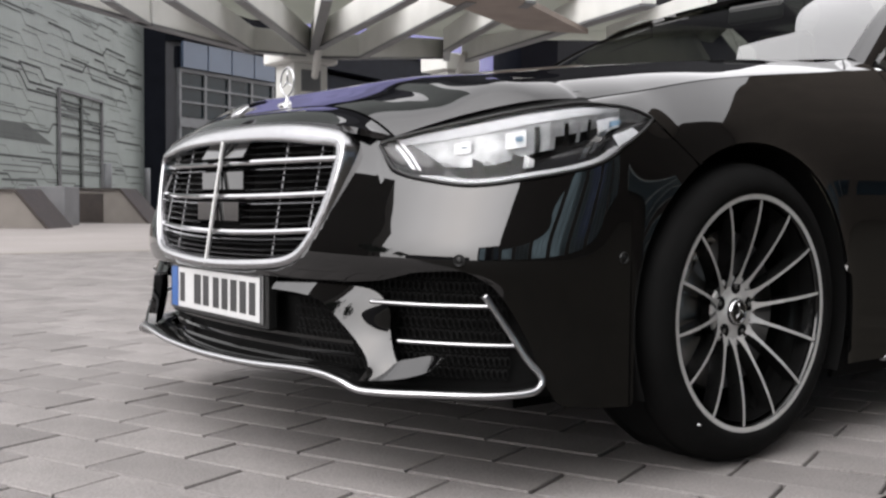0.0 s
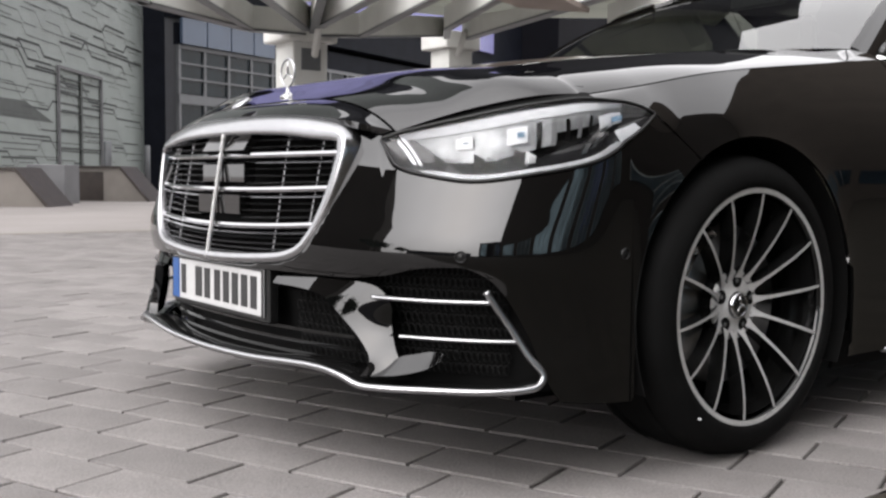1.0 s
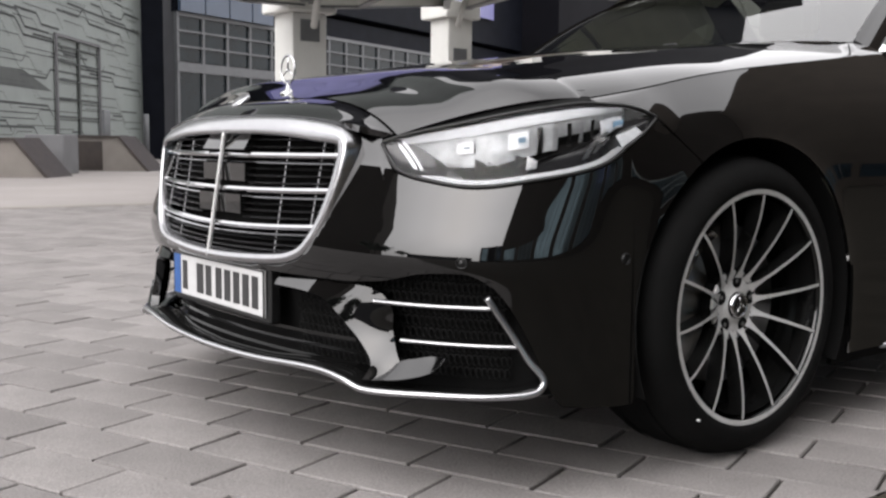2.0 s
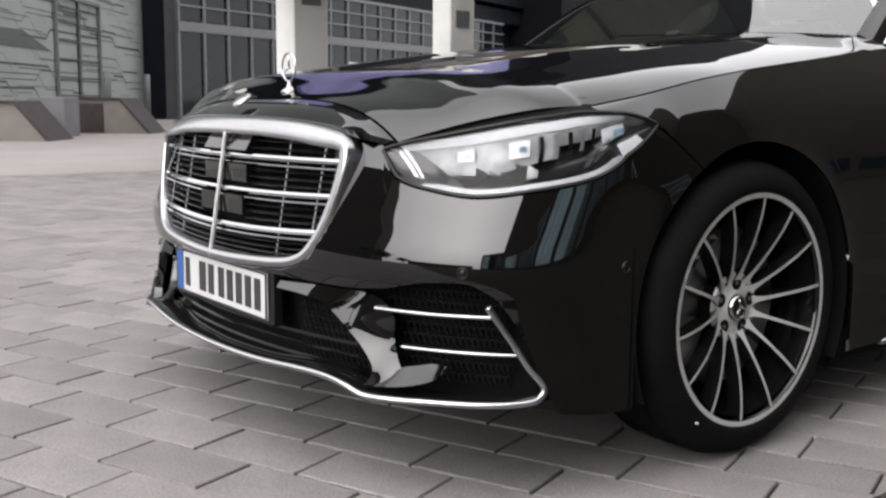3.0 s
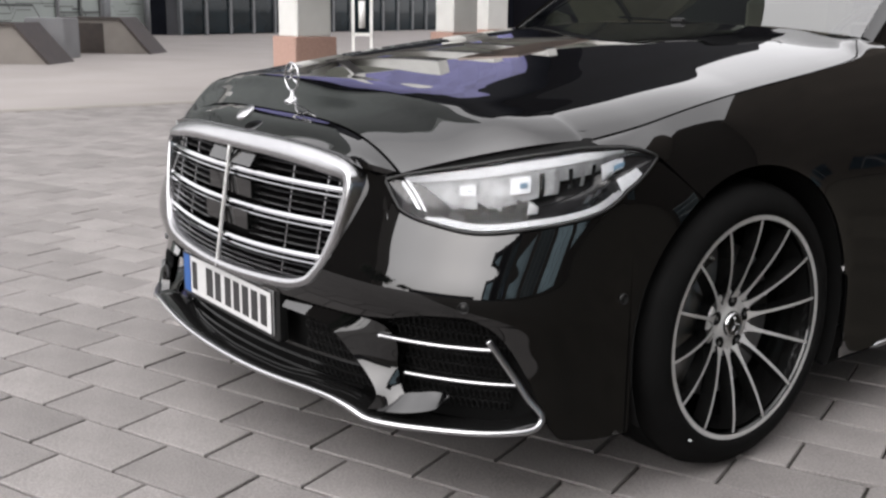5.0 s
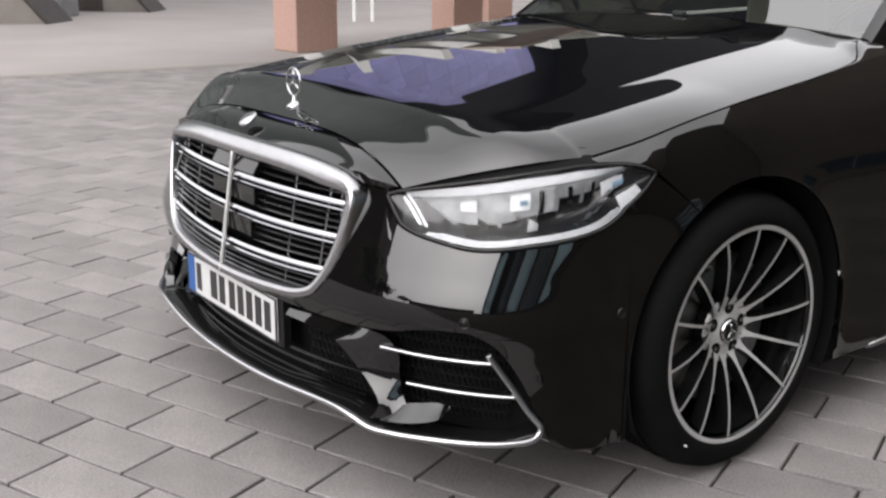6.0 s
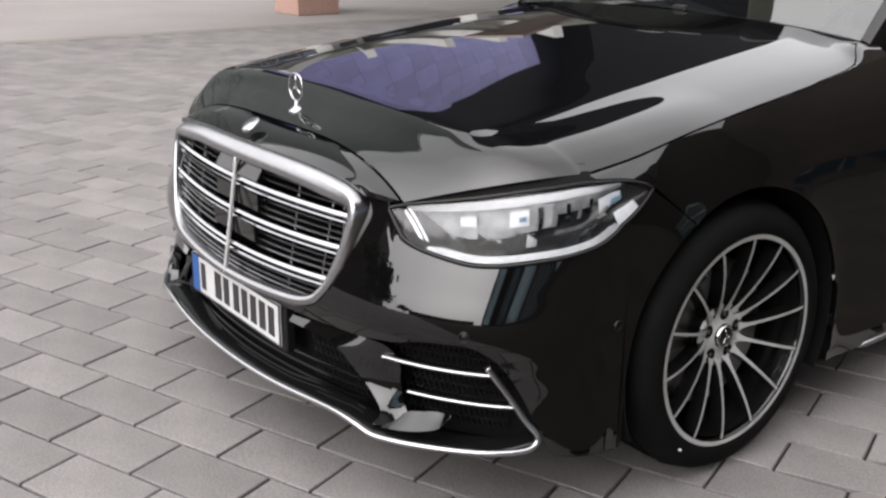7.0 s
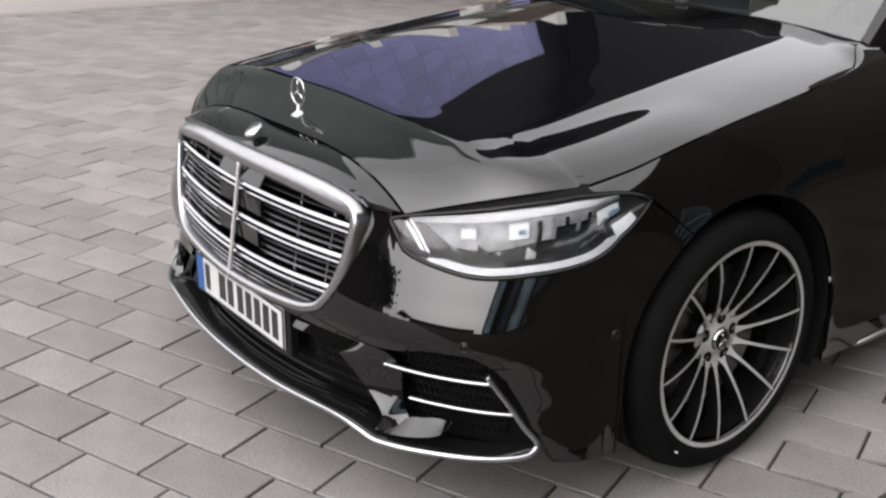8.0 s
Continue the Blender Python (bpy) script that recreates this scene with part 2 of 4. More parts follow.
    def prism(self, outline, lo, hi, axis="y"):
        """A flat outline of (a, b) pairs drawn out along an axis."""
        k, n = len(self.v), len(outline)
        put = {"y": lambda a, b, h: (a, h, b), "x": lambda a, b, h: (h, a, b), "z": lambda a, b, h: (a, b, h)}[axis]
        for h in (lo, hi):
            self.v += [put(a, b, h) for a, b in outline]
        self.f += [tuple(range(k + n - 1, k - 1, -1)), tuple(range(k + n, k + 2 * n))]
        self.f += [(k + i, k + (i + 1) % n, k + n + (i + 1) % n, k + n + i) for i in range(n)]
        self.smooth += [False] * (n + 2)
        return self

    def mirrored(self):
        s = Shape()
        s.v = [(-x, y, z) for x, y, z in self.v]
        s.f = [tuple(reversed(f)) for f in self.f]
        s.smooth = list(self.smooth)
        return s

    def mesh(self, name, mat, recalc=True):
        me = bpy.data.meshes.new(name)
        me.from_pydata(self.v, [], self.f)
        me.polygons.foreach_set("use_smooth", self.smooth)
        if recalc:
            bm = bmesh.new()
            bm.from_mesh(me)
            bmesh.ops.recalc_face_normals(bm, faces=bm.faces)
            bm.to_mesh(me)
            bm.free()
        me.materials.append(mat)
        return me


def part(name, shape, mat, parent=None, label="", recalc=True, m=None):
    ob = new(name, shape.mesh(name, mat, recalc))
    if m is not None:
        ob.matrix_world = m
    if parent is not None:
        ob.parent = parent
    if label:
        ob["label"] = label
    return ob


def thing(name, label, category, group="", kind="", at=(0, 0, 0)):
    ob = new(name)
    ob.location = at
    return tagged(ob, label, category, group, kind)


def spl(t, knots):
    """Smooth curve through (t, value) knots without overshoot."""
    n = len(knots)
    if t <= knots[0][0]:
        return knots[0][1]
    if t >= knots[-1][0]:
        return knots[-1][1]
    i = max(j for j in range(n - 1) if knots[j][0] <= t)
    (x0, y0), (x1, y1) = knots[i], knots[i + 1]
    d = (y1 - y0) / (x1 - x0)

    def slope(j):
        if j <= 0 or j >= n - 1:
            return d
        a = (knots[j][1] - knots[j - 1][1]) / (knots[j][0] - knots[j - 1][0])
        b = (knots[j + 1][1] - knots[j][1]) / (knots[j + 1][0] - knots[j][0])
        return 0.0 if a * b <= 0 else 2 * a * b / (a + b)
    h, u = x1 - x0, (t - x0) / (x1 - x0)
    m0, m1 = slope(i), slope(i + 1)
    return (2 * u ** 3 - 3 * u * u + 1) * y0 + (u ** 3 - 2 * u * u + u) * h * m0 + (3 * u * u - 2 * u ** 3) * y1 + (u ** 3 - u * u) * h * m1


def curve(points, n, closed=False):
    """Catmull-Rom points through the given ones."""
    p = [Vector(q) for q in points]
    m, out = len(p), []
    segs = m if closed else m - 1
    for k in range(n + (0 if closed else 1)):
        t = k / n * segs
        i = min(int(t), segs - 1)
        u = t - i
        g = (lambda j: p[j % m]) if closed else (lambda j: p[max(0, min(m - 1, j))])
        a, b, c, d = g(i - 1), g(i), g(i + 1), g(i + 2)
        out.append(0.5 * (2 * b + (c - a) * u + (2 * a - 5 * b + 4 * c - d) * u * u + (3 * b - a - 3 * c + d) * u ** 3))
    return out


# the background is laid out from one point: metres to the right and metres ahead
AHEAD, RIGHT, FROM = Vector((-0.799, 0.601, 0)), Vector((0.601, 0.799, 0)), Vector((2.38, -1.98, 0))
BGTURN = Matrix((RIGHT.to_4d() * Vector((1, 1, 1, 0)), AHEAD.to_4d() * Vector((1, 1, 1, 0)), (0, 0, 1, 0), (0, 0, 0, 1))).transposed()
BGTURN.translation = FROM


# ---- ground ----
ground = tagged(new("ground"), kind="structure", label="grey paved square reaching to the horizon", category="ground")
s = Shape()
s.f, s.smooth = [(0, 1, 2, 3)], [False]
s.v = [(-9.0, -600, -0.012), (1.28, -600, -0.012), (1.28, 600, -0.012), (-9.0, 600, -0.012)]
part("joint_bed", s, JOINT, ground, "dark sand joint bed")
road = tagged(new("road"), kind="structure", label="unseen dark ground beside the pavers, added to darken the flank reflection", category="road")
part("surface", Shape().box((1.28, -600, -0.3), (600, 600, -0.004)), DARKGROUND, road)
plaza = tagged(new("plaza"), kind="structure", label="pale smooth stone forecourt before the building", category="pavement")
s = Shape().box((-600, -600, -0.3), (-9.26, 600, 0.0))
part("slab", s, PLAZA, plaza)
s = Shape().box((-9.255, -60, -0.3), (-9.0, 60, 0.004), bevel=0.004)
part("kerb_strip", s, CONCRETE, plaza, "pale flush kerb strip")

# ---- background ----
def bgpart(name, shape, mat, parent, label=""):
    shape.v = [tuple(BGTURN @ Vector(v)) for v in shape.v]
    return part(name, shape, mat, parent, label)


mural = tagged(new("wall_mural"), kind="structure", label="pale green clad wall with dark angular line mural", category="wall")
bgpart("cladding", Shape().box((-13.1, 16, -0.05), (-12.5, 43.4, 32)), MURAL, mural)
lines = Shape()
rng = random.Random(5)
count = 0
for row in range(38):
    d = 16.5 + rng.uniform(0, 2)
    z = 0.75 + row * 0.235 + rng.uniform(-0.1, 0.1)
    while d < 42:
        # a run of thin level strokes joined by short slanting jogs, falling away towards the pier
        w = rng.choice((0.008, 0.012, 0.012, 0.016, 0.035))
        path = [(d, z)]
        for j in range(rng.choice((2, 3, 4))):
            d += rng.uniform(0.8, 2.6)
            path.append((d, z))
            if j % 2 == 0:
                jog = rng.choice((-0.45, -0.3, -0.3, 0.3))
                d, z = d + abs(jog) * 1.3, z + jog
                path.append((d, z))
        for (d0, z0), (d1, z1) in zip(path, path[1:]):
            if d1 < 43.3 and z0 > 0.3 and z1 > 0.3:
                count += 1
                o = -12.5 + 0.004 + count * 0.00005
                q = len(lines.v)
                lines.v += [(o, d0, z0 - w), (o, d1, z1 - w), (o, d1, z1 + w), (o, d0, z0 + w)]
                lines.f.append((q, q + 1, q + 2, q + 3))
                lines.smooth.append(False)
        d += rng.uniform(0.2, 1.2)
        z = 0.75 + row * 0.235 + rng.uniform(-0.1, 0.1)
bgpart("mural_lines", lines, MURALLINE, mural)["kind"] = "stuff"
patch = Shape().prism([(19, 2.3), (33.3, 2.3), (31, 2.85), (28, 2.8), (19, 3.0)], -12.5, -12.49, "x")
bgpart("grey_field", patch, MURALGREY, mural)
gate = thing("gate", "tall double gate outlined on the mural wall", "gate")
bgpart("frame", Shape().box((-12.47, 33.5, 0.0), (-12.38, 33.6, 4.2)).box((-12.47, 37.72, 0.0), (-12.38, 37.82, 4.2)).box((-12.47, 33.6, 4.1), (-12.38, 37.72, 4.2)), GREYBLOCK, gate, "grey steel gate frame")
bgpart("centre_stile", Shape().box((-12.47, 35.6, 0.0), (-12.41, 35.76, 4.08)), MURALGREY, gate)
for z in (0.9, 1.5, 2.1, 2.7, 3.3, 3.8):
    bgpart("crossbar", Shape().box((-12.46, 33.66, z), (-12.42, 37.65, z + 0.05)), MURALLINE, gate)

tower = tagged(new("wall_entrance"), kind="structure", label="dark glazed entrance front of a large modern building", category="building")
bgpart("black_pier", Shape().box((-12.5, 43.42, -0.05), (-11.6, 44.2, 34)), DARKWALL, tower)
bgpart("grey_pier", Shape().box((-11.58, 43.4, -0.05), (-10.9, 44.3, 34)), GREYWALL, tower)
FAC = BGTURN @ Matrix.Translation((-10.9, 43, 0)) @ Matrix.Rotation(radians(61), 4, "Z")


def facpart(name, shape, mat, parent, label=""):
    shape.v = [tuple(FAC @ Vector(v)) for v in shape.v]
    return part(name, shape, mat, parent, label)


facpart("wall_core", Shape().box((0, 0.9, 0), (36, 6, 57)), DARKWALL, tower)
for k in range(20):
    x = k * 1.55
    facpart("mullion", Shape().box((x, 0.0, 0), (x + 0.13, 0.16, 6.1)), FRAMEGREY, tower)
    facpart("door_pane", Shape().box((x + 0.13, 0.1, 0.05), (x + 1.55, 0.13, 3.75)), DARKGLASS, tower)
    facpart("upper_pane", Shape().box((x + 0.13, 0.1, 4.1), (x + 1.55, 0.13, 6.0)), DARKGLASS, tower)
for z0, z1 in ((3.65, 4.05), (4.66, 4.74), (5.3, 5.38), (5.94, 6.1)):
    facpart("transom", Shape().box((0, -0.02, z0), (31, 0.14, z1)), FRAMEGREY, tower)
facpart("dark_band", Shape().box((0, 0.05, 6.1), (60, 0.3, 7.0)), DARKWALL, tower)
for i in range(4):
    facpart("strip_pane", Shape().box((i * 1.55 + 0.03, -0.2, 6.12), (i * 1.55 + 1.5, -0.05, 7.2)), BLUESTRIP, tower)
for i in range(12):
    for j in range(7):
        facpart("blue_pane", Shape().box((i * 2.4 + 0.012, -0.5, 8.8 + j * 2.2), (i * 2.4 + 2.388, -0.3, 10.982 + j * 2.2)), BLUEGLASS, tower)
facpart("blue_backing", Shape().box((0, -0.28, 7.25), (33.7, 0.8, 57)), DARKWALL, tower)
annex = tagged(new("wall_annex"), kind="structure", label="tall dark wing of the modern building, added to blacken the bonnet reflection", category="building")
facpart("wall", Shape().box((33.8, -3, 0), (120, 20, 64)), GREYDARK, annex)


def pillar(l, d, name="pillar", size=0.66, shaft=(0.06, 0.58), top=2.52, capital=0.3, head=True):
    p = thing(name, "white square steel pillar on a pink granite base", "pillar", "canopy pillars")
    T = BGTURN @ Matrix.Translation((l, d, 0)) @ Matrix.Rotation(radians(37), 4, "Z")
    def put(nm, sh, mat, lb=""):
        sh.v = [tuple(T @ Vector(v)) for v in sh.v]
        return part(nm, sh, mat, p, lb)
    put("base", Shape().box((0, 0, 0), (size, size, 0.72), bevel=0.012), GRANITE, "pink granite base block")
    a, b = shaft
    put("shaft", Shape().box((a, 0.05, 0.72), (b + 0.02, b, top), bevel=0.012), WHITESTEEL)
    if not head:
        return p
    put("capital", Shape().box((a - 0.14, -0.07, top), (b + 0.12, b + 0.12, top + capital), bevel=0.02), WHITESTEEL)
    put("sign_plate", Shape().box((a + 0.12, 0.038, 2.13), (b - 0.1, 0.052, 2.43)), FRAMEGREY, "dark square sign plate")
    put("sign_plate", Shape().box((b + 0.018, 0.14, 2.13), (b + 0.032, b - 0.1, 2.43)), FRAMEGREY, "dark square sign plate")
    return p


pillar(-2.05, 14.2)
pillar(0.12, 18.3, top=2.95)
pillar(0.85, 21.5, top=1.9, head=False)

# canopy: two families of deep white beams crossing over the pillars
canopy = thing("canopy", "white steel canopy of crossing beams under a brown soffit", "canopy")
# a diagrid that rests on the pillars and rises towards the building


def beam(a, b, h=0.3, w=0.1):
    """A deep beam whose lower edge runs from a to b (right, ahead, up)."""
    a, b = Vector(a), Vector(b)
    side = (b - a).cross(Vector((0, 0, 1))).normalized() * w / 2
    s = Shape()
    for p in (a, b):
        s.v += [tuple(p - side), tuple(p + side), tuple(p + side + Vector((0, 0, h))), tuple(p - side + Vector((0, 0, h)))]
    s.f = [(0, 1, 2, 3), (7, 6, 5, 4), (0, 4, 5, 1), (1, 5, 6, 2), (2, 6, 7, 3), (3, 7, 4, 0)]
    s.smooth = [False] * 6
    ob = bgpart("beam", s, WHITESTEEL, canopy)
    f = Shape()
    for p in (a, b):
        for k in (-1, 1):
            f.v += [tuple(p + side * k * 1.12 + Vector((0, 0, -0.03))), tuple(p + side * k * 1.12 + Vector((0, 0, -0.004)))]
    f.f = [(0, 2, 3, 1), (4, 5, 7, 6), (0, 4, 6, 2), (1, 3, 7, 5), (0, 1, 5, 4), (2, 6, 7, 3)]
    f.smooth = [False] * 6
    bgpart("flange", f, FRAMEGREY, ob, "dark grey lower flange")


Z = 2.62
beam((-3.9, 10.2, Z), (-3.38, 11.86, Z))
beam((-3.38, 11.86, Z), (-2.56, 13.9, Z), w=0.16)
beam((-2.56, 13.9, Z), (-1.9, 14.3, Z), w=0.16)
beam((-3.38, 10.4, Z), (-3.38, 11.86, Z))
beam((-2.74, 10.35, Z), (-2.56, 13.85, Z))
beam((-2.02, 10.3, Z), (-1.8, 13.9, Z))
beam((-1.14, 10.3, Z), (-1.74, 14.1, Z))
beam((-0.27, 10.2, Z), (-1.6, 13.6, Z))
beam((0.3, 10.3, Z), (-1.12, 14.46, Z))
beam((-1.7, 14.45, Z), (-1.12, 14.46, Z), w=0.16)
beam((-1.12, 14.46, Z), (0.07, 17.6, 3.07), w=0.16)
beam((0.9, 10.3, Z), (0.09, 14.6, 2.75))
beam((0.09, 14.6, 2.75), (0.1, 17.9, 3.07))
beam((2.1, 10.4, Z), (0.45, 18.2, 3.1), w=0.16)
beam((2.9, 11.0, Z), (2.3, 14.0, 2.7))
# bracket struts at the pillar heads
for l, d, z in ((-1.72, 14.1, 2.3), (0.3, 18.2, 2.8)):
    bgpart("strut", Shape().tube([(l, d, z), (l + 0.12, d - 0.5, z + 0.36)], 0.05, 8), WHITESTEEL, canopy)
s = Shape().prism([(-3.3, 12.2), (-2.58, 14.0), (-1.1, 14.6), (1.0, 14.6), (2.6, 14.6), (2.6, 12.2)], Z + 0.43, Z + 0.46, "z")
bgpart("roof_membrane", s, MEMBRANE, canopy, "frosted translucent roof glass")
s = Shape()
a = [(-1.1, 14.62, 3.05), (3.2, 14.62, 3.05), (3.6, 18.4, 3.5), (0.2, 18.4, 3.5)]
s.v = a + [(x, y, z + 0.03) for x, y, z in a]
s.f = [(3, 2, 1, 0), (4, 5, 6, 7)] + [(k, (k + 1) % 4, (k + 1) % 4 + 4, k + 4) for k in range(4)]
s.smooth = [False] * 6
bgpart("roof_membrane", s, MEMBRANE, canopy, "frosted translucent roof glass")
s = Shape()
a = [(-0.1, 10.1, 2.6), (0.9, 11.9, 2.6), (1.75, 12.2, 2.6), (0.5, 9.6, 2.6)]
s.v = a + [(x, y, z + 0.06) for x, y, z in a]
s.f = [(0, 1, 2, 3), (7, 6, 5, 4)] + [(k, k + 4, (k + 1) % 4 + 4, (k + 1) % 4) for k in range(4)]
s.smooth = [False] * 6
bgpart("soffit", s, SOFFIT, canopy, "brown soffit panel")


def planter(l, d, w, depth, h, turn, name="planter"):
    p = thing(name, "slanted pale concrete planter wedge with brown steel coping", "planter", "forecourt planters")
    T = BGTURN @ Matrix.Translation((l, d, 0)) @ Matrix.Rotation(radians(turn), 4, "Z")
    out = [(-w, 0), (0, 0), (-0.82 * h, h), (-w, h)]
    s = Shape().prism(out, 0, depth, "y")
    s.v = [tuple(T @ Vector(v)) for v in s.v]
    part("body", s, CONCRETE, p)
    s = Shape()
    s.prism([(-w, h), (-0.82 * h, h), (0.02, 0), (0.1, 0), (-0.79 * h, h + 0.06), (-w, h + 0.06)], -0.05, depth + 0.05, "y")
    s.v = [tuple(T @ Vector(v)) for v in s.v]
    part("coping", s, CORTEN, p, "dark brown steel coping")
    if depth > 1.25:
        s = Shape().box((-w, -0.02, 0.02), (-1.05, -0.004, h - 0.08), bevel=0.004)
        s.v = [tuple(T @ Vector(v)) for v in s.v]
        part("steel_panel", s, CORTEN, p, "dark steel panel set in the face")
    return p


planter(-7.7, 20.0, 3.2, 1.2, 0.72, 0)
planter(-7.15, 25.0, 2.05, 1.3, 0.8, 0)
b = thing("concrete_block", "plain grey concrete block between two planters", "block")
bgpart("body", Shape().box((-9.0, 22.3, 0), (-8.15, 23.2, 0.86), bevel=0.02), GREYBLOCK, b)


def post(l, d, h, r=0.05):
    p = thing("bollard", "slim dark steel post on the forecourt", "post", "forecourt posts")
    T = BGTURN @ Matrix.Translation((l, d, 0))
    s = Shape().lathe([(0, 0), (r, 0), (r, h - 0.02), (r * 0.8, h), (0, h)], 16, "z")
    s.v = [tuple(T @ Vector(v)) for v in s.v]
    part("body", s, FRAMEGREY, p)
post(-8.9, 27.5, 1.55, 0.11)
post(-10.4, 36.5, 1.7, 0.1)

stele = thing("information_stele", "free-standing white framed stele with a dark panel", "sign")
bgpart("frame", Shape().box((-1.98, 22, 0), (-1.92, 22.1, 1.62)).box((-1.6, 22, 0), (-1.54, 22.1, 1.62)).box((-1.98, 22, 1.56), (-1.54, 22.1, 1.64)).box((-1.98, 22, 0.55), (-1.54, 22.1, 0.62)), WHITESTEEL, stele)
bgpart("panel", Shape().box((-1.92, 22.03, 0.62), (-1.6, 22.07, 1.56)), DARKGLASS, stele, "dark glass panel")
bgpart("lamp", Shape().lathe([(0, 0), (0.07, 0), (0.07, 0.55), (0, 0.55)], 16, "z", (-1.76, 21.97, 0.72)), WHITESTEEL, stele, "white cylinder")

# buildings behind the viewer, which close the square: unseen, they shape the paint's reflections
b = tagged(new("building"), kind="structure", label="long dark brown building with teal windows, out of view on the right", category="building")
part("wall", Shape().box((26, -26, 0), (38, 70, 34)), BACKBUILD, b)
for k in range(7):
    y = -24 + 6.5 * k
    win = part("window", Shape().box((25.9, y, 1.2), (25.99, y + 5.2, 8.5)), TEALGLASS, b)
    for q in range(4):
        part("glazing_bar", Shape().box((25.82, y + 1.7 * q, 1.2), (25.9, y + 1.7 * q + 0.1, 8.5)), WHITESTEEL, win)
b = tagged(new("building"), kind="structure", label="unseen tall dark building with teal windows, added to darken the wing reflection", category="building")
part("wall", Shape().box((-6.0, 38, 0), (26, 52, 32)), BACKBUILD, b)
for k in range(8):
    x, z = -4.0 + 3.7 * k, 2.0
    win = part("window", Shape().box((x, 37.9, z), (x + 2.6, 37.99, z + 3.4)), TEALDARK, b)
    part("glazing_bar", Shape().box((x + 1.25, 37.82, z), (x + 1.35, 37.9, z + 3.4)), FRAMEGREY, win)
b = tagged(new("building"), kind="structure", label="unseen dark building, added for the dark part of the bumper reflection", category="building")
part("wall", Shape().box((-25, -46, 0), (-9.5, -34, 24)), BACKBUILD, b)
def tree(x, y, h, seed):
    rng = random.Random(seed)
    t = thing("tree", "unseen leafy tree, added to break up the bumper reflection", "tree", "street trees")
    trunk = Shape().tube([(x, y, 0), (x + 0.05, y, h * 0.25), (x - 0.05, y + 0.1, h * 0.5), (x, y, h * 0.85)], lambda u: 0.16 * (1 - 0.8 * u), 10)
    tips = []
    for k in range(9):
        w, z = rng.uniform(0, 6.28), h * rng.uniform(0.3, 0.6)
        r = h * rng.uniform(0.12, 0.3)
        tip = (x + r * math.cos(w), y + r * math.sin(w), z + h * rng.uniform(0.12, 0.35))
        tips.append(tip)
        trunk.tube([(x, y, z), ((x + tip[0]) / 2, (y + tip[1]) / 2, z + (tip[2] - z) * 0.6), tip], lambda u: 0.06 * (1 - 0.8 * u), 6)
    part("trunk", trunk, CORTEN, t, "dark bark trunk with limbs")
    crown = Shape()
    for tip in tips:
        for k in range(150):
            c = Vector(tip) + Vector((rng.gauss(0, 0.55), rng.gauss(0, 0.55), rng.gauss(0, 0.5)))
            m = Vector((rng.uniform(-1, 1), rng.uniform(-1, 1), rng.uniform(-1, 1))).normalized() * rng.uniform(0.2, 0.4)
            q = m.cross(Vector((rng.uniform(-1, 1), rng.uniform(-1, 1), 1))).normalized() * 0.2
            i = len(crown.v)
            crown.v += [tuple(c - m), tuple(c + q), tuple(c + m), tuple(c - q)]
            crown.f.append((i, i + 1, i + 2, i + 3))
            crown.smooth.append(False)
    part("crown", crown, GREENERY, t, "loose dark green crown", recalc=False)


tree(-6.5, -27, 7.5, 2)
tree(-3.5, -52, 7.0, 5)
b = tagged(new("building"), kind="structure", label="unseen glazed pavilion with pale columns, added for the bumper reflection", category="building")
T = Matrix.Translation((28, -27, 0)) @ Matrix.Rotation(radians(50), 4, "Z")
def pav(nm, sh, mat):
    sh.v = [tuple(T @ Vector(v)) for v in sh.v]
    part(nm, sh, mat, b)
pav("core", Shape().box((-9, -6, 0), (11, -0.5, 13)), DARKWALL)
for k in range(7):
    pav("column", Shape().box((-9 + 2.9 * k, -0.3, 0), (-8.6 + 2.9 * k, 0.2, 13)), GREYBLOCK)
    if k % 2 == 0:
        pav("pane", Shape().box((-8.4 + 2.9 * k, -0.35, 1), (-6.2 + 2.9 * k, -0.25, 12)), TEALGLASS)
b = tagged(new("building"), kind="structure", label="unseen low building far down the street, added for the bumper reflection", category="building")
part("wall", Shape().box((-4, -120, 0), (60, -110, 9)), GREYWALL, b)


# ---- the car ----
car = thing("car", "glossy black saloon with chrome grille, parked on grey pavers", "car")
WHEELZ, ARCH = 0.352, 0.392


def zshut(y):
    return spl(y, ((-0.46, 0.818), (-0.3, 0.846), (-0.1, 0.884), (0.06, 0.907), (0.24, 0.928), (0.4, 0.946), (0.577, 0.970), (0.70, 1.018), (0.76, 1.015), (1.4, 1.0), (3.2, 1.04), (4.3, 1.03)))


def xshut(y):
    return spl(y, ((-0.46, 0.851), (-0.3, 0.868), (-0.1, 0.868), (0.06, 0.862), (0.24, 0.852), (0.4, 0.838), (0.577, 0.812), (0.70, 0.745), (0.76, 0.75), (0.95, 0.80), (1.4, 0.82), (3.2, 0.80), (4.3, 0.74)))


def ztop(y):
    """Upper edge of wing and doors."""
    return zshut(y) if y < 0.4 else spl(y, ((0.24, 0.928), (0.4, 0.946), (0.577, 0.968), (0.72, 0.984), (0.9, 0.994), (1.4, 1.0), (3.2, 1.04), (4.3, 1.03)))


def xtop(y):
    return xshut(y) if y < 0.4 else spl(y, ((0.24, 0.852), (0.4, 0.838), (0.577, 0.822), (0.72, 0.812), (0.9, 0.808), (1.4, 0.82), (3.2, 0.80), (4.3, 0.74)))


def wide(y):
    return spl(y, ((-0.45, 0.938), (-0.2, 0.957), (0.0, 0.968), (0.45, 0.955), (0.8, 0.957), (2.2, 0.965), (3.1, 0.97), (4.0, 0.90)))


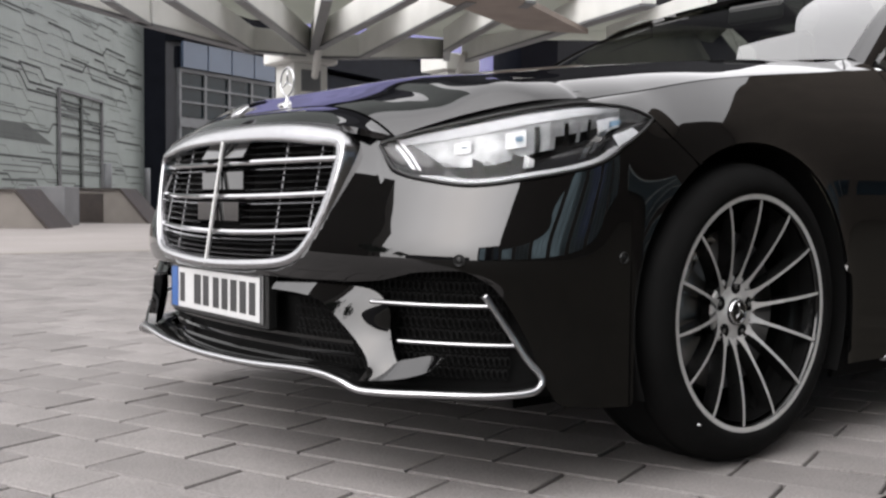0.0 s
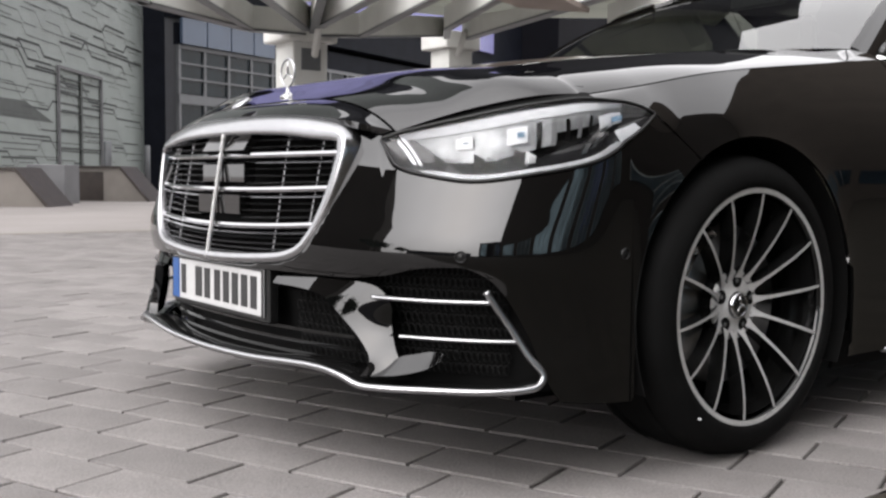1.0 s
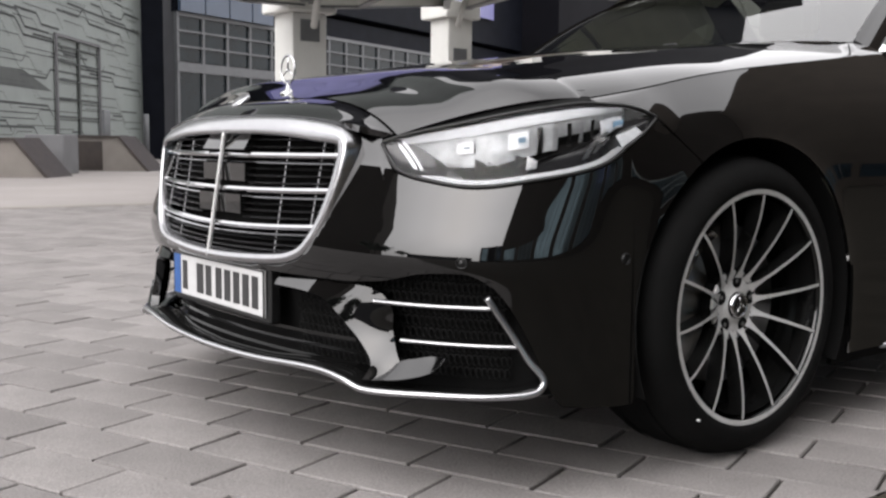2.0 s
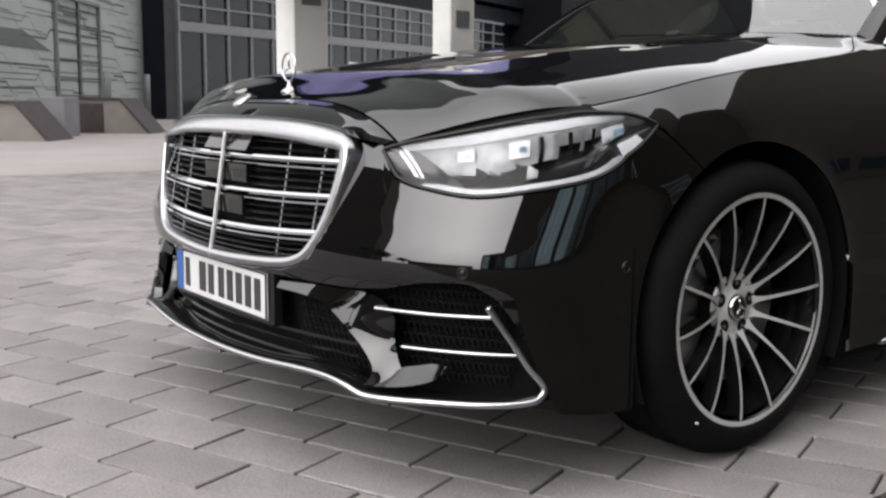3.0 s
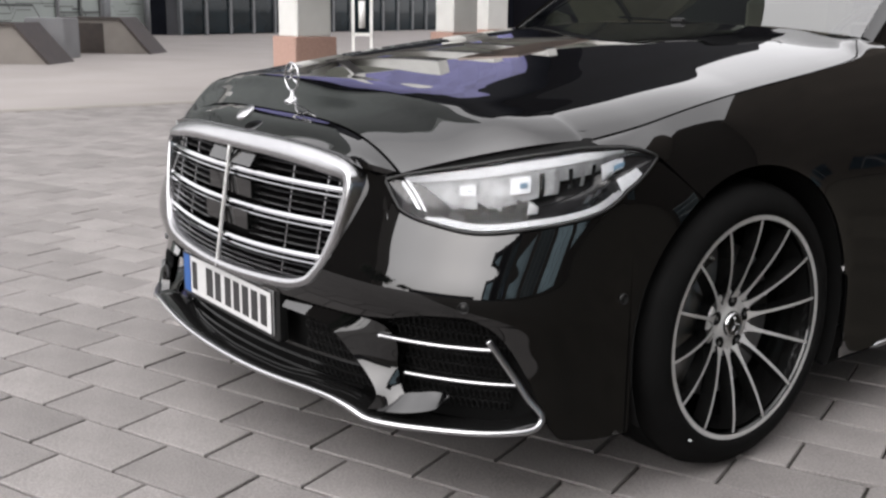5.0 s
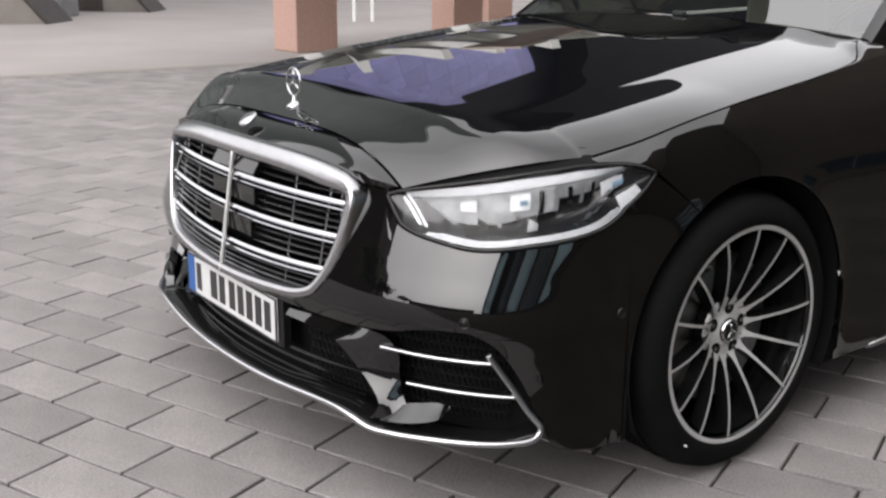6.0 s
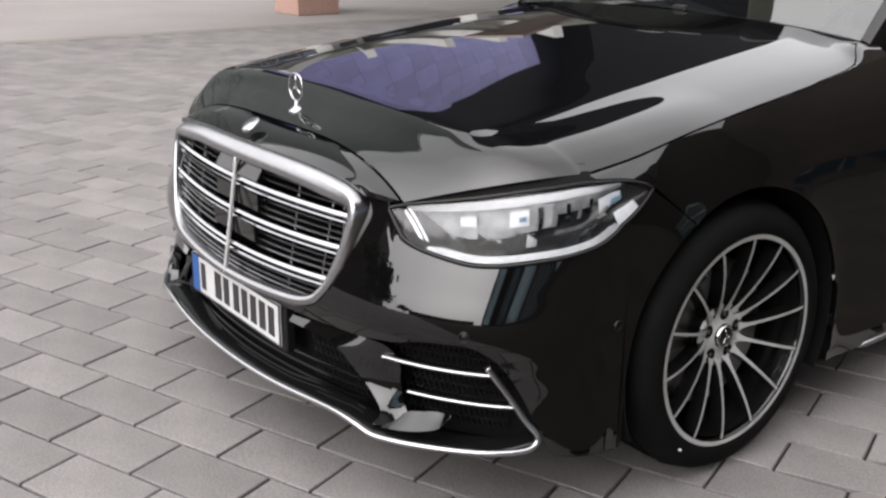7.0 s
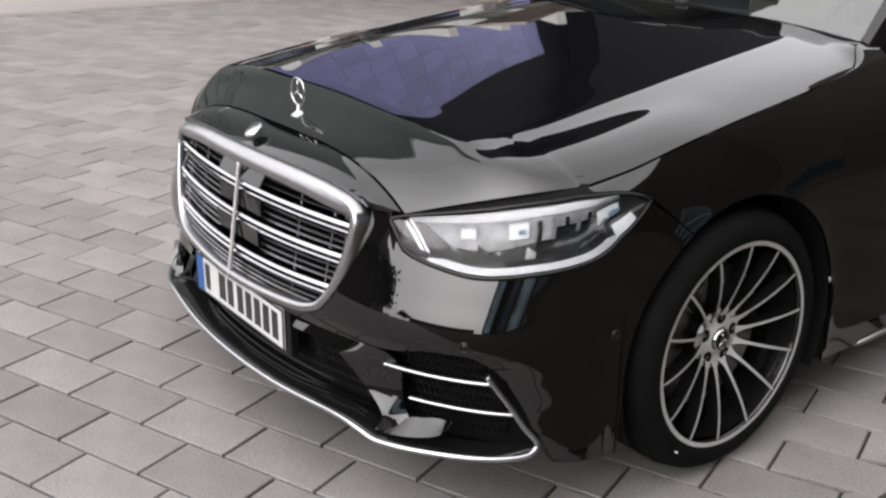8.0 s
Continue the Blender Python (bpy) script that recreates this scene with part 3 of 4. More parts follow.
def side(y, z):
    """Half width of the body at y and height z."""
    w, zs, xs = wide(y), ztop(y), xtop(y)
    if z > 0.62:
        q = min(1.0, (z - 0.62) / (zs - 0.62))
        k = max(0.0, min(1.0, (y + 0.42) / 0.2))
        k = k * k * (3 - 2 * k)
        return xs + (w - xs) * ((1 - k) * (1 - q ** 3.0) ** 0.66 + k * (1 - q ** 2.1))
    return w


def nose(z):
    return spl(z, ((0.16, 0.46), (0.31, 0.475), (0.42, 0.487), (0.5, 0.49), (0.6, 0.475), (0.7, 0.452), (0.78, 0.415), (0.84, 0.35)))


def square(z):
    return spl(z, ((0.16, 2.05), (0.31, 2.05), (0.40, 2.2), (0.48, 2.4), (0.58, 2.2), (0.67, 2.0), (0.74, 1.87), (0.84, 1.85)))


def body(s, z, out=0.0):
    """The body's skin: s 0 at the middle of the nose, 1 at the corner, then metres along the side. out: metres off the skin."""
    if s <= 1:
        t, n = max(s, 1e-4) * math.pi / 2, square(z)
        a, b = side(-0.42, z), nose(z)
        x, y = a * math.sin(t) ** (2 / n), -0.42 - b * max(math.cos(t), 1e-6) ** (2 / n)
        nx, ny = (x / a) ** (n - 1) / a, -((-(y + 0.42)) / b) ** (n - 1) / b
    else:
        y = -0.42 + (s - 1)
        x = side(y, z)
        nx, ny = 1.0, 0.0
    if out:
        h = math.hypot(nx, ny)
        x, y = x + out * nx / h, y + out * ny / h
    return Vector((x, y, z))


def s_at(x, z):
    a, n = side(-0.42, z), square(z)
    return math.asin(min(1, x / a) ** (n / 2)) / (math.pi / 2)


def panel(fn, nu, nv, flange=0.014):
    """A sheet over fn with its rim turned inwards."""
    s = Shape().grid(fn, nu, nv)
    W = nv + 1
    P = [Vector(p) for p in s.v]
    edge = [i * W for i in range(nu + 1)] + [nu * W + j for j in range(1, W)] + [i * W + nv for i in range(nu - 1, -1, -1)] + [j for j in range(nv - 1, 0, -1)]
    def normal(i):
        a, b = divmod(i, W)
        g = lambda p, q: P[max(0, min(nu, p)) * W + max(0, min(nv, q))]
        return (g(a + 1, b) - g(a - 1, b)).cross(g(a, b + 1) - g(a, b - 1)).normalized()
    mid = P[(nu // 2) * W + nv // 2]
    sign = 1 if normal((nu // 2) * W + nv // 2).dot(mid - Vector((0, 1.2, 0.3))) > 0 else -1
    k, m = len(s.v), len(edge)
    for i in edge:
        s.v.append(tuple(P[i]))
    for i in edge:
        s.v.append(tuple(P[i] - sign * normal(i) * flange))
    for i in range(m):
        j = (i + 1) % m
        s.f.append((k + i, k + j, k + m + j, k + m + i))
        s.smooth.append(False)
    if sign < 0:
        s.f = [tuple(reversed(f)) for f in s.f]
    return s


def pair(name, shape, mat, parent=car, label=""):
    """The part and its mirror image on the other flank."""
    return part(name, shape, mat, parent, label, recalc=False), part(name, shape.mirrored(), mat, parent, label, recalc=False)


# bonnet
# its edge stands a finger above the lamps
EDGE = curve([body(0.448, 0.741), body(0.51, 0.763), body(0.608, 0.790), body(0.748, 0.8135), (0.850, -0.46, 0.8215)], 20)[:-1] + [Vector((xshut(y) - 0.005, y, zshut(y) + 0.0015)) for y in np.linspace(-0.46, 0.703, 41)]
MIDZ = ((-0.745, 0.832), (-0.66, 0.865), (-0.592, 0.892), (-0.567, 0.900), (-0.5, 0.911), (-0.4, 0.9265), (-0.1, 0.970), (0.1, 0.994), (0.4, 1.024), (0.6, 1.041), (0.725, 1.052))
MID = [Vector((0, y, spl(y, MIDZ))) for y in list(np.linspace(-0.745, -0.50, 20, endpoint=False)) + list(np.linspace(-0.50, 0.725, 41))]


def along(pts, v):
    t = max(0.0, min(1.0, v)) * (len(pts) - 1)
    i = min(int(t), len(pts) - 2)
    return pts[i].lerp(pts[i + 1], t - i)


# sideways fall of the bonnet: flat in the middle, a ridge over the lamps, a shallow hollow outside it
FALL = ((0, 0), (0.25, 0.015), (0.45, 0.04), (0.58, 0.09), (0.65, 0.075), (0.71, 0.11), (0.75, 0.215), (0.79, 0.20), (0.85, 0.205), (0.91, 0.215), (0.96, 0.24), (1, 0.30))
HOLLOW = ((0.76, 0.0), (0.85, 0.13), (0.945, 0.0))


def summed(knots):
    out, z = [0.0], 0.0
    for k in range(400):
        z += spl((k + 0.5) / 400, knots) / 400
        out.append(z)
    return out


FALLSUM, HOLLOWSUM = summed(FALL), summed(((0, 0),) + HOLLOW + ((1, 0),))


def table(t, a):
    i = min(int(a * 400), 399)
    return t[i] + (t[i + 1] - t[i]) * (a * 400 - i)


def bonnet(u, v):
    u = 2 * u - 1
    e, c = along(EDGE, v), along(MID, v)
    a = abs(u)
    y = c.y + (e.y - c.y) * a ** 2.2
    p = spl(v, ((0, 3.9), (0.25, 4.5), (0.6, 4.7), (1, 3.8)))
    plain = c.z + (e.z - c.z) * a ** p
    # the front crease sweeps forward towards the lamps
    sweep = 0.05 * min(1.0, (a / 0.6) ** 2) * spl(v, ((0, 0), (0.12, 0.6), (0.231, 1), (0.4, 0.45), (0.6, 0)))
    cz = spl(c.y + sweep, MIDZ)
    dip = spl(y, ((-0.68, 0.1), (-0.58, 0.9), (-0.45, 1.0), (-0.25, 0.95), (0.05, 0.0)))
    lean = spl(v, ((0, 1.0), (0.6, 0.95), (0.8, 0.82), (1, 0.72)))
    drop = lean * e.x * (table(FALLSUM, a) - dip * table(HOLLOWSUM, a))
    rest = cz - e.z - lean * e.x * (FALLSUM[-1] - dip * HOLLOWSUM[-1])
    formed = cz - drop - rest * a ** 16
    # towards the lamps the fall is nearly even, with a tight roll at the rim
    front = cz - (cz - e.z) * (0.86 * a ** 2.4 + 0.14 * a ** 30)
    k = max(0.0, min(1.0, (v - 0.13) / 0.12))
    k = k * k * (3 - 2 * k)
    formed = front + (formed - front) * k
    k = max(0.0, min(1.0, (v - 0.02) / 0.2))
    k = k * k * (3 - 2 * k)
    return (u * e.x, y, plain + (formed - plain) * k)


part("bonnet", panel(bonnet, 140, 120), PAINT, car, recalc=False)

# cap over the grille, carrying the badge
def grille_y(x, z):
    return -0.912 + 0.16 * (z - 0.434) + 0.2 * x * x


def cap(u, v):
    u = 2 * u - 1
    x, y, z = bonnet((u * 0.985 + 1) / 2, 0.0)
    f = Vector((x, y - 0.006, z - 0.003))
    gz = 0.790 - 0.03 * abs(u) ** 3
    g = Vector((0.515 * u, grille_y(0.5 * u, gz) + 0.012, gz))
    p = g.lerp(f, v)
    p += Vector((0, -0.003, 0.007)) * math.sin(math.pi * v) * (1 - u * u)
    return p


part("grille_cap", panel(cap, 40, 10), PAINT, car, recalc=False)
badge = part("badge", Shape().lathe([(0, -0.006), (0.025, -0.006), (0.027, -0.001), (0.022, 0.003), (0, 0.004)], 24, "z"), SATIN, car, "small round chrome badge")
badge.matrix_world = Matrix.Translation((0, -0.826, 0.828)) @ Matrix.Rotation(radians(38), 4, "X") @ Matrix.Diagonal((1, 1, 1, 1))

# bonnet ornament
orn = part("ornament_ring", Shape().tube([(0.036 * math.cos(2 * math.pi * k / 40), 0, 0.036 * math.sin(2 * math.pi * k / 40)) for k in range(40)], 0.0027, 8, True), CHROME, car, "upright chrome ring ornament")
orn.location = (0, -0.69, 0.912)
s = Shape()
for k in range(3):
    w = math.pi / 2 + 2 * math.pi * k / 3
    s.tube([(0, 0, 0), (0.035 * math.cos(w), 0, 0.035 * math.sin(w))], lambda t: 0.0034 * (1 - 0.7 * t), 6)
part("ornament_spokes", s, CHROME, orn)
s = Shape().lathe([(0, 0.03), (0.004, 0.03), (0.005, 0.018), (0.011, 0.012), (0.02, 0.006), (0.022, 0.0), (0, 0.0)], 20, "z")
s.tube([(0.0, 0.01, 0.004), (0.0, 0.05, 0.006)], 0.003, 6)
part("ornament_foot", s, CHROME, orn).location = (0, 0, -0.066)

# grille
GR = [(0.0, 0.787), (0.25, 0.783), (0.41, 0.768), (0.478, 0.748), (0.506, 0.712), (0.497, 0.64), (0.47, 0.56), (0.435, 0.502), (0.385, 0.464), (0.28, 0.445), (0, 0.434)]
HALF = [(x, z) for x, z in GR]
LOOP = HALF + [(-x, z) for x, z in HALF[-2:0:-1]]
OUT = [Vector((p.x, 0, p.z)) for p in curve([(x, 0, z) for x, z in LOOP], 160, True)]
CG = Vector((0, 0, 0.62))


def grille_ring(u, v):
    p = OUT[int(round(u * 160)) % 160]
    q = OUT[(int(round(u * 160)) + 1) % 160] - OUT[(int(round(u * 160)) - 1) % 160]
    inn = Vector((q.z, 0, -q.x)).normalized()
    if inn.dot(CG - p) < 0:
        inn = -inn
    up = max(0.0, min(1.0, (p.z - 0.735) / 0.035))
    width = 0.024 + 0.02 * up
    k = [(0.0, 0.03), (0.0, -0.005 + 0.014 * up), (0.15, -0.012 + 0.014 * up), (0.85, -0.014), (1.0, -0.006), (1.0, 0.03)][int(round(v * 5))]
    r = p + inn * (k[0] * width)
    return Vector((r.x, grille_y(r.x, r.z) + k[1], r.z))


grille = part("grille", Shape().grid(grille_ring, 160, 5), FRAMECHROME, car, "chrome framed radiator grille")
def inside(z):
    """Half width of the grille opening at a height."""
    best = 0
    for k in range(160):
        a, b = OUT[k], OUT[(k + 1) % 160]
        if (a.z - z) * (b.z - z) <= 0 and a.x > 0 and abs(a.z - b.z) > 1e-9:
            best = max(best, a.x + (b.x - a.x) * (z - a.z) / (b.z - a.z))
    return best - 0.02


def slat(z, droop, h, y0, y1, x0=None, x1=None):
    e = inside(z)
    lo, hi = (-e if x0 is None else x0), (e if x1 is None else x1)
    prof = [(y1, -h), (y0, -h), (y0 - 0.004, 0), (y0, h), (y1, h), (y1, -h)]
    def fn(u, v):
        x = lo + (hi - lo) * u
        zz = z - droop * (1 - (x / 0.5) ** 2)
        a, b = prof[int(round(v * 5))]
        return (x, grille_y(x, zz) + a, zz + b)
    return Shape().grid(fn, 24, 5, smooth=False)


part("grille_back", Shape().grid(lambda u, v: ((2 * u - 1) * inside(0.445 + 0.325 * v), grille_y((2 * u - 1) * 0.45, 0.445 + 0.325 * v) + 0.055, 0.445 + 0.325 * v), 20, 20), DEEP, grille, "plain black sheet standing for the dark behind the bars")
for z, droop in ((0.695, 0.002), (0.62, 0.01), (0.542, 0.018)):
    part("chrome_bar", slat(z, droop, 0.0058, 0.0, 0.03), CHROME, grille, "broad chrome bar")
    part("chrome_bar", slat(z - 0.0165, droop, 0.0028, 0.003, 0.03), CHROME, grille, "thin chrome bar")
for z, droop in ((0.748, 0.0), (0.729, 0.0), (0.712, 0.0), (0.664, 0.004), (0.649, 0.006), (0.634, 0.008), (0.588, 0.012), (0.573, 0.013), (0.558, 0.015), (0.512, 0.016), (0.498, 0.016), (0.484, 0.014), (0.471, 0.012), (0.459, 0.008)):
    if z > 0.55:
        part("slat", slat(z, droop, 0.0024, 0.012, 0.05, x1=-0.118), DARKCHROME, grille, "thin dark chrome slat")
        part("slat", slat(z, droop, 0.0024, 0.012, 0.05, x0=0.118), DARKCHROME, grille, "thin dark chrome slat")
    else:
        part("slat", slat(z, droop, 0.0024, 0.012, 0.05), DARKCHROME, grille, "thin dark chrome slat")
for x in (-0.4, -0.27, 0.27, 0.4):
    part("upright", Shape().grid(lambda u, v, x=x: (x + (0.0025 if v > 0.5 else -0.0025), grille_y(x, 0.46 + 0.3 * u) + 0.016, (0.47 if abs(x) < 0.35 else 0.51) + (0.285 if abs(x) < 0.35 else 0.235) * u), 12, 1), DARKCHROME, grille)
part("centre_bar", Shape().tube([(0, grille_y(0, z) - 0.008, z) for z in np.linspace(0.44, 0.748, 24)], 0.006, 8, squash=(0.0038, 0.006)), MACHINED, grille, "upright centre bar in pale matt metal, standing for bright chrome")
for sx in (-1, 1):
    for z0, z1 in ((0.706, 0.744), (0.629, 0.672), (0.551, 0.597)):
        # flat plate whose top edge leans back, most of all the top one
        lean = 0.45 if z0 > 0.7 else -0.16
        def face(u, v, q=0.0):
            z = z0 + (z1 - z0) * v
            return (sx * (0.006 + 0.112 * u), grille_y(0.05, z) + (0.006 if lean < 0.1 else -0.008) + q + lean * (z - z0), z)
        s = Shape().grid(face, 6, 10)
        s.grid(lambda u, v: face(1.0, v, 0.03 * u), 1, 6)
        cover = part("sensor_cover", s, COVER, grille, "gloss black sensor cover plate")
        if z0 == 0.700:
            part("cover_trim", Shape().grid(lambda u, v: Vector(face(u, 0.94 + 0.06 * v, -0.001)), 4, 2), SATIN, cover, "bright upper edge of the plate")

# headlamps
LLO = ((0.42, 0.721), (0.433, 0.698), (0.454, 0.668), (0.514, 0.649), (0.61, 0.637), (0.747, 0.653), (0.89, 0.678), (1.013, 0.726), (1.06, 0.752), (1.105, 0.780))
LHI = ((0.42, 0.726), (0.452, 0.737), (0.558, 0.762), (0.699, 0.789), (0.76, 0.797), (0.895, 0.808), (1.02, 0.806), (1.07, 0.798), (1.105, 0.784))


def lamp(s, w, out=0.0):
    return body(s, spl(s, LLO) + (spl(s, LHI) - spl(s, LLO)) * w, out)


def lampmap(s0, s1, w0, w1, out):
    return lambda u, v: lamp(s0 + (s1 - s0) * u, w0 + (w1 - w0) * v, out(u, v) if callable(out) else out)


def build_lamp(mirror):
    h = Shape().grid(lampmap(0.42, 1.105, 0, 1, lambda u, v: -0.004 - 0.07 * min(1, 4 * min(u, 1 - u)) * min(1, 5 * min(v, 1 - v))), 40, 12)
    def put(nm, sh, mat, parent, lb=""):
        return part(nm, sh.mirrored() if mirror else sh, mat, parent, lb, recalc=False)
    lampo = put("headlamp", h, HOUSING, car, "large clear headlamp with silver reflectors")
    put("cover", Shape().grid(lampmap(0.422, 1.103, 0.02, 0.98, 0.001), 44, 14), LAMPGLASS, lampo, "clear lamp cover").visible_shadow = False
    rim = [lamp(s, 0, 0.001) for s in np.linspace(0.42, 1.105, 46)] + [lamp(s, 1, 0.001) for s in np.linspace(1.105, 0.42, 46)]
    put("seal", Shape().tube(rim, 0.004, 6, True), PLASTIC, lampo, "black seal round the lamp")
    put("gap_shade", Shape().grid(lambda u, v: body(0.446 + 0.5 * u, spl(0.446 + 0.5 * u, LHI) + 0.002 + 0.028 * v, -0.006 - 0.016 * v), 30, 3), DEEP, lampo, "black strip standing for the shadow gap and seal over the lamp")

    def strip(s0, s1, wa, wb, o0, o1, n=30):
        f = lambda u, v: lamp(s0 + (s1 - s0) * u, wa(u) + (wb(u) - wa(u)) * v, o0 + (o1 - o0) * v)
        return Shape().grid(f, n, 4)
    put("light_guide", strip(0.445, 1.03, lambda u: 0.76 + 0.06 * u, lambda u: 0.93, -0.02, -0.008), DRL, lampo, "white unlit daytime running light strip with a faint added glow")
    for top, wide in ((0.434, 0.010), (0.449, 0.007)):
        put("light_guide", Shape().grid(lambda u, v: lamp(top + wide * u + 0.045 * (1 - v), 0.16 + 0.70 * v, -0.014), 3, 8), DRL, lampo, "white unlit daytime running light strip with a faint added glow")
    put("reflector", strip(0.468, 0.78, lambda u: 0.22 + 0.16 * u + 0.012 * math.sin(9 * u), lambda u: 0.78, -0.05, -0.024), SILVER, lampo, "silver reflector bowl")
    put("reflector", strip(0.78, 1.04, lambda u: 0.56, lambda u: 0.84, -0.045, -0.02), SILVER, lampo, "silver reflector bowl")
    put("lower_trim", strip(0.50, 0.99, lambda u: 0.03, lambda u: 0.095 - 0.02 * u, -0.004, -0.025), PEARL, lampo, "bright lower trim strip")
    put("lower_trim", strip(0.985, 1.055, lambda u: 0.04, lambda u: 0.30 - 0.05 * u, -0.004, -0.018, 6), DRL, lampo, "bright lower trim strip")
    for s0, s1, w0, w1 in ((0.56, 0.595, 0.50, 0.68), (0.668, 0.715, 0.48, 0.72), (0.93, 1.03, 0.40, 0.70)):
        mod = put("projector", strip(s0, s1, lambda u: w0, lambda u: w1, -0.03, -0.022, 4), PEARL, lampo, "square silver projector frame")
        ms = s0 + (s1 - s0) * 0.5
        put("projector_lens", strip(ms, s1 - 0.006, lambda u: w0 + 0.08, lambda u: w1 - 0.08, -0.020, -0.014, 4), LEDLENS, mod, "blue tinted projector lens")
    put("divider", strip(0.74, 0.97, lambda u: 0.22 + 0.26 * u, lambda u: 0.28 + 0.26 * u, -0.03, -0.012), GLOSS, lampo)
    for k in range(5):
        s0 = 0.735 + 0.04 * k
        put("fin", strip(s0, s0 + 0.014, lambda u: 0.36 + 0.02 * k, lambda u: 0.74, -0.05, -0.018, 3), SILVERDIM if k % 2 else GLOSS, lampo)
    for k in range(9):
        s0 = 0.482 + 0.029 * k
        lo = 0.16 + 0.05 * ((k * 7) % 4)
        put("lower_facet", strip(s0, s0 + 0.026, lambda u: lo, lambda u: 0.30 + 0.06 * ((k * 5) % 3) - 0.1 * u, -0.055 + 0.01 * (k % 3), -0.03, 3), (HOUSING, SILVERDIM, GLOSS)[(k * 2) % 3], lampo)
    for k in range(3):
        s0 = 0.87 + 0.035 * k
        put("fin", strip(s0, s0 + 0.02, lambda u: 0.14 + 0.04 * k, lambda u: 0.30 + 0.04 * k, -0.045, -0.02, 3), SILVER, lampo)
    return lampo


build_lamp(False)
build_lamp(True)

# bumper: the skin between grille, lamps and intakes
FRAMEEDGE = ((0, 0.432), (0.28, 0.443), (0.385, 0.462), (0.435, 0.50), (0.47, 0.558), (0.497, 0.638), (0.506, 0.71))
BUMPTOP = ((0.335, 0.757), (0.40, 0.753), (0.416, 0.738), (0.427, 0.700), (0.45, 0.662), (0.514, 0.643), (0.61, 0.631), (0.747, 0.647), (0.89, 0.672), (1.013, 0.720), (1.022, 0.728))
BUMPLOW = ((0.0, 0.428), (0.22, 0.430), (0.335, 0.43), (0.42, 0.437), (0.52, 0.46), (0.60, 0.464), (0.665, 0.44), (0.70, 0.40), (0.75, 0.30), (0.785, 0.225), (0.82, 0.19), (1.022, 0.18))


def bump_top(s):
    z = 0.5
    for k in range(14):
        x = body(s, z).x
        if x > 0.506:
            return spl(s, BUMPTOP)
        z = 0.5 * (z + spl(x, FRAMEEDGE))
    return z


def bump(u, v):
    s = spl(u, ((0, 0), (0.2, 0.27), (0.45, 0.40), (1, 1.022)))
    lo = spl(s, BUMPLOW)
    top = max(bump_top(s), lo + 0.002)
    return body(s, min(top, lo + (0.757 - lo) * v) if s < 0.424 else lo + (top - lo) * v)


pair("bumper", panel(bump, 120, 30), PAINT, car)

# lower intakes
pair("intake_dark", Shape().grid(lambda u, v: body(0.3 + 0.5 * u, 0.2 + 0.28 * v, -0.06), 20, 8), DEEP, car, "plain black sheet standing for the dark behind the honeycomb")
part("centre_intake", Shape().grid(lambda u, v: (lambda p: Vector((p.x if u > 0.5 else -p.x, p.y, p.z)))(body(abs(2 * u - 1) * 0.34, 0.2 + 0.24 * v, -0.06)), 30, 8), DEEP, car, "plain black sheet standing for the dark inside the lower air intake")
cell = Shape()
for i in range(36):
    for j in range(9):
        sA, zA = 0.21 + i * 0.0135 + (0.00675 if j % 2 else 0), 0.245 + j * 0.026
        if zA < 0.47:
            cell.tube([body(sA + 0.0065 * math.cos(w), zA + 0.012 * math.sin(w), -0.045) for w in np.linspace(0, 2 * math.pi, 7)[:-1]], 0.002, 4, True)
for h in pair("honeycomb", cell, MESHBLACK, car, "black honeycomb grid"):
    h["kind"] = "stuff"
for z, o in ((0.29, -0.02), (0.262, -0.022), (0.236, -0.018)):
    part("intake_slat", Shape().grid(lambda u, v: (lambda p: Vector((p.x if u > 0.5 else -p.x, p.y, p.z)))(body(abs(2 * u - 1) * 0.36, z + 0.008 * v, o)), 40, 1), GLOSS, car, "gloss black intake slat")

# chrome strips and the frame of the side intake
def onbody(points, out=0.004, n=30):
    return [body(p.x, p.z, out) for p in curve([(s, 0, z) for s, z in points], n)]
pair("intake_strip", Shape().tube(onbody([(0.415, 0.392), (0.52, 0.392), (0.6, 0.393), (0.672, 0.394)], 0.0), 0.005, 8, squash=(0.008, 0.005)), SATIN, car, "slim bright chrome strip")
pair("intake_strip", Shape().tube(onbody([(0.47, 0.311), (0.56, 0.312), (0.65, 0.313), (0.718, 0.314)], 0.0), 0.005, 8, squash=(0.008, 0.005)), SATIN, car, "slim bright chrome strip")
FRAMEC = [(0.655, 0.004, 0.417), (0.69, 0.005, 0.36), (0.735, 0.008, 0.29), (0.768, 0.012, 0.253), (0.762, 0.018, 0.232), (0.735, 0.03, 0.222), (0.66, 0.045, 0.217), (0.55, 0.060, 0.215), (0.47, 0.068, 0.211), (0.42, 0.070, 0.211), (0.384, 0.069, 0.225), (0.336, 0.064, 0.235), (0.27, 0.058, 0.235), (0.15, 0.05, 0.226), (0.0, 0.046, 0.222)]
left = [body(max(0.0, p.x), p.z, p.y) for p in curve(FRAMEC, 110)]
part("lip_strip", Shape().tube(left + [Vector((-p.x, p.y, p.z)) for p in left[-2::-1]], 0.0072, 8), SATIN, car, "bright chrome strip along the front lip and intakes")
def lipline(s):
    return (spl(s, ((0.0, 0.046), (0.15, 0.05), (0.336, 0.064), (0.42, 0.070), (0.55, 0.060), (0.66, 0.045), (0.76, 0.015))), spl(s, ((0, 0.222), (0.15, 0.226), (0.27, 0.235), (0.336, 0.235), (0.384, 0.225), (0.42, 0.211), (0.55, 0.215), (0.66, 0.217), (0.76, 0.232))))
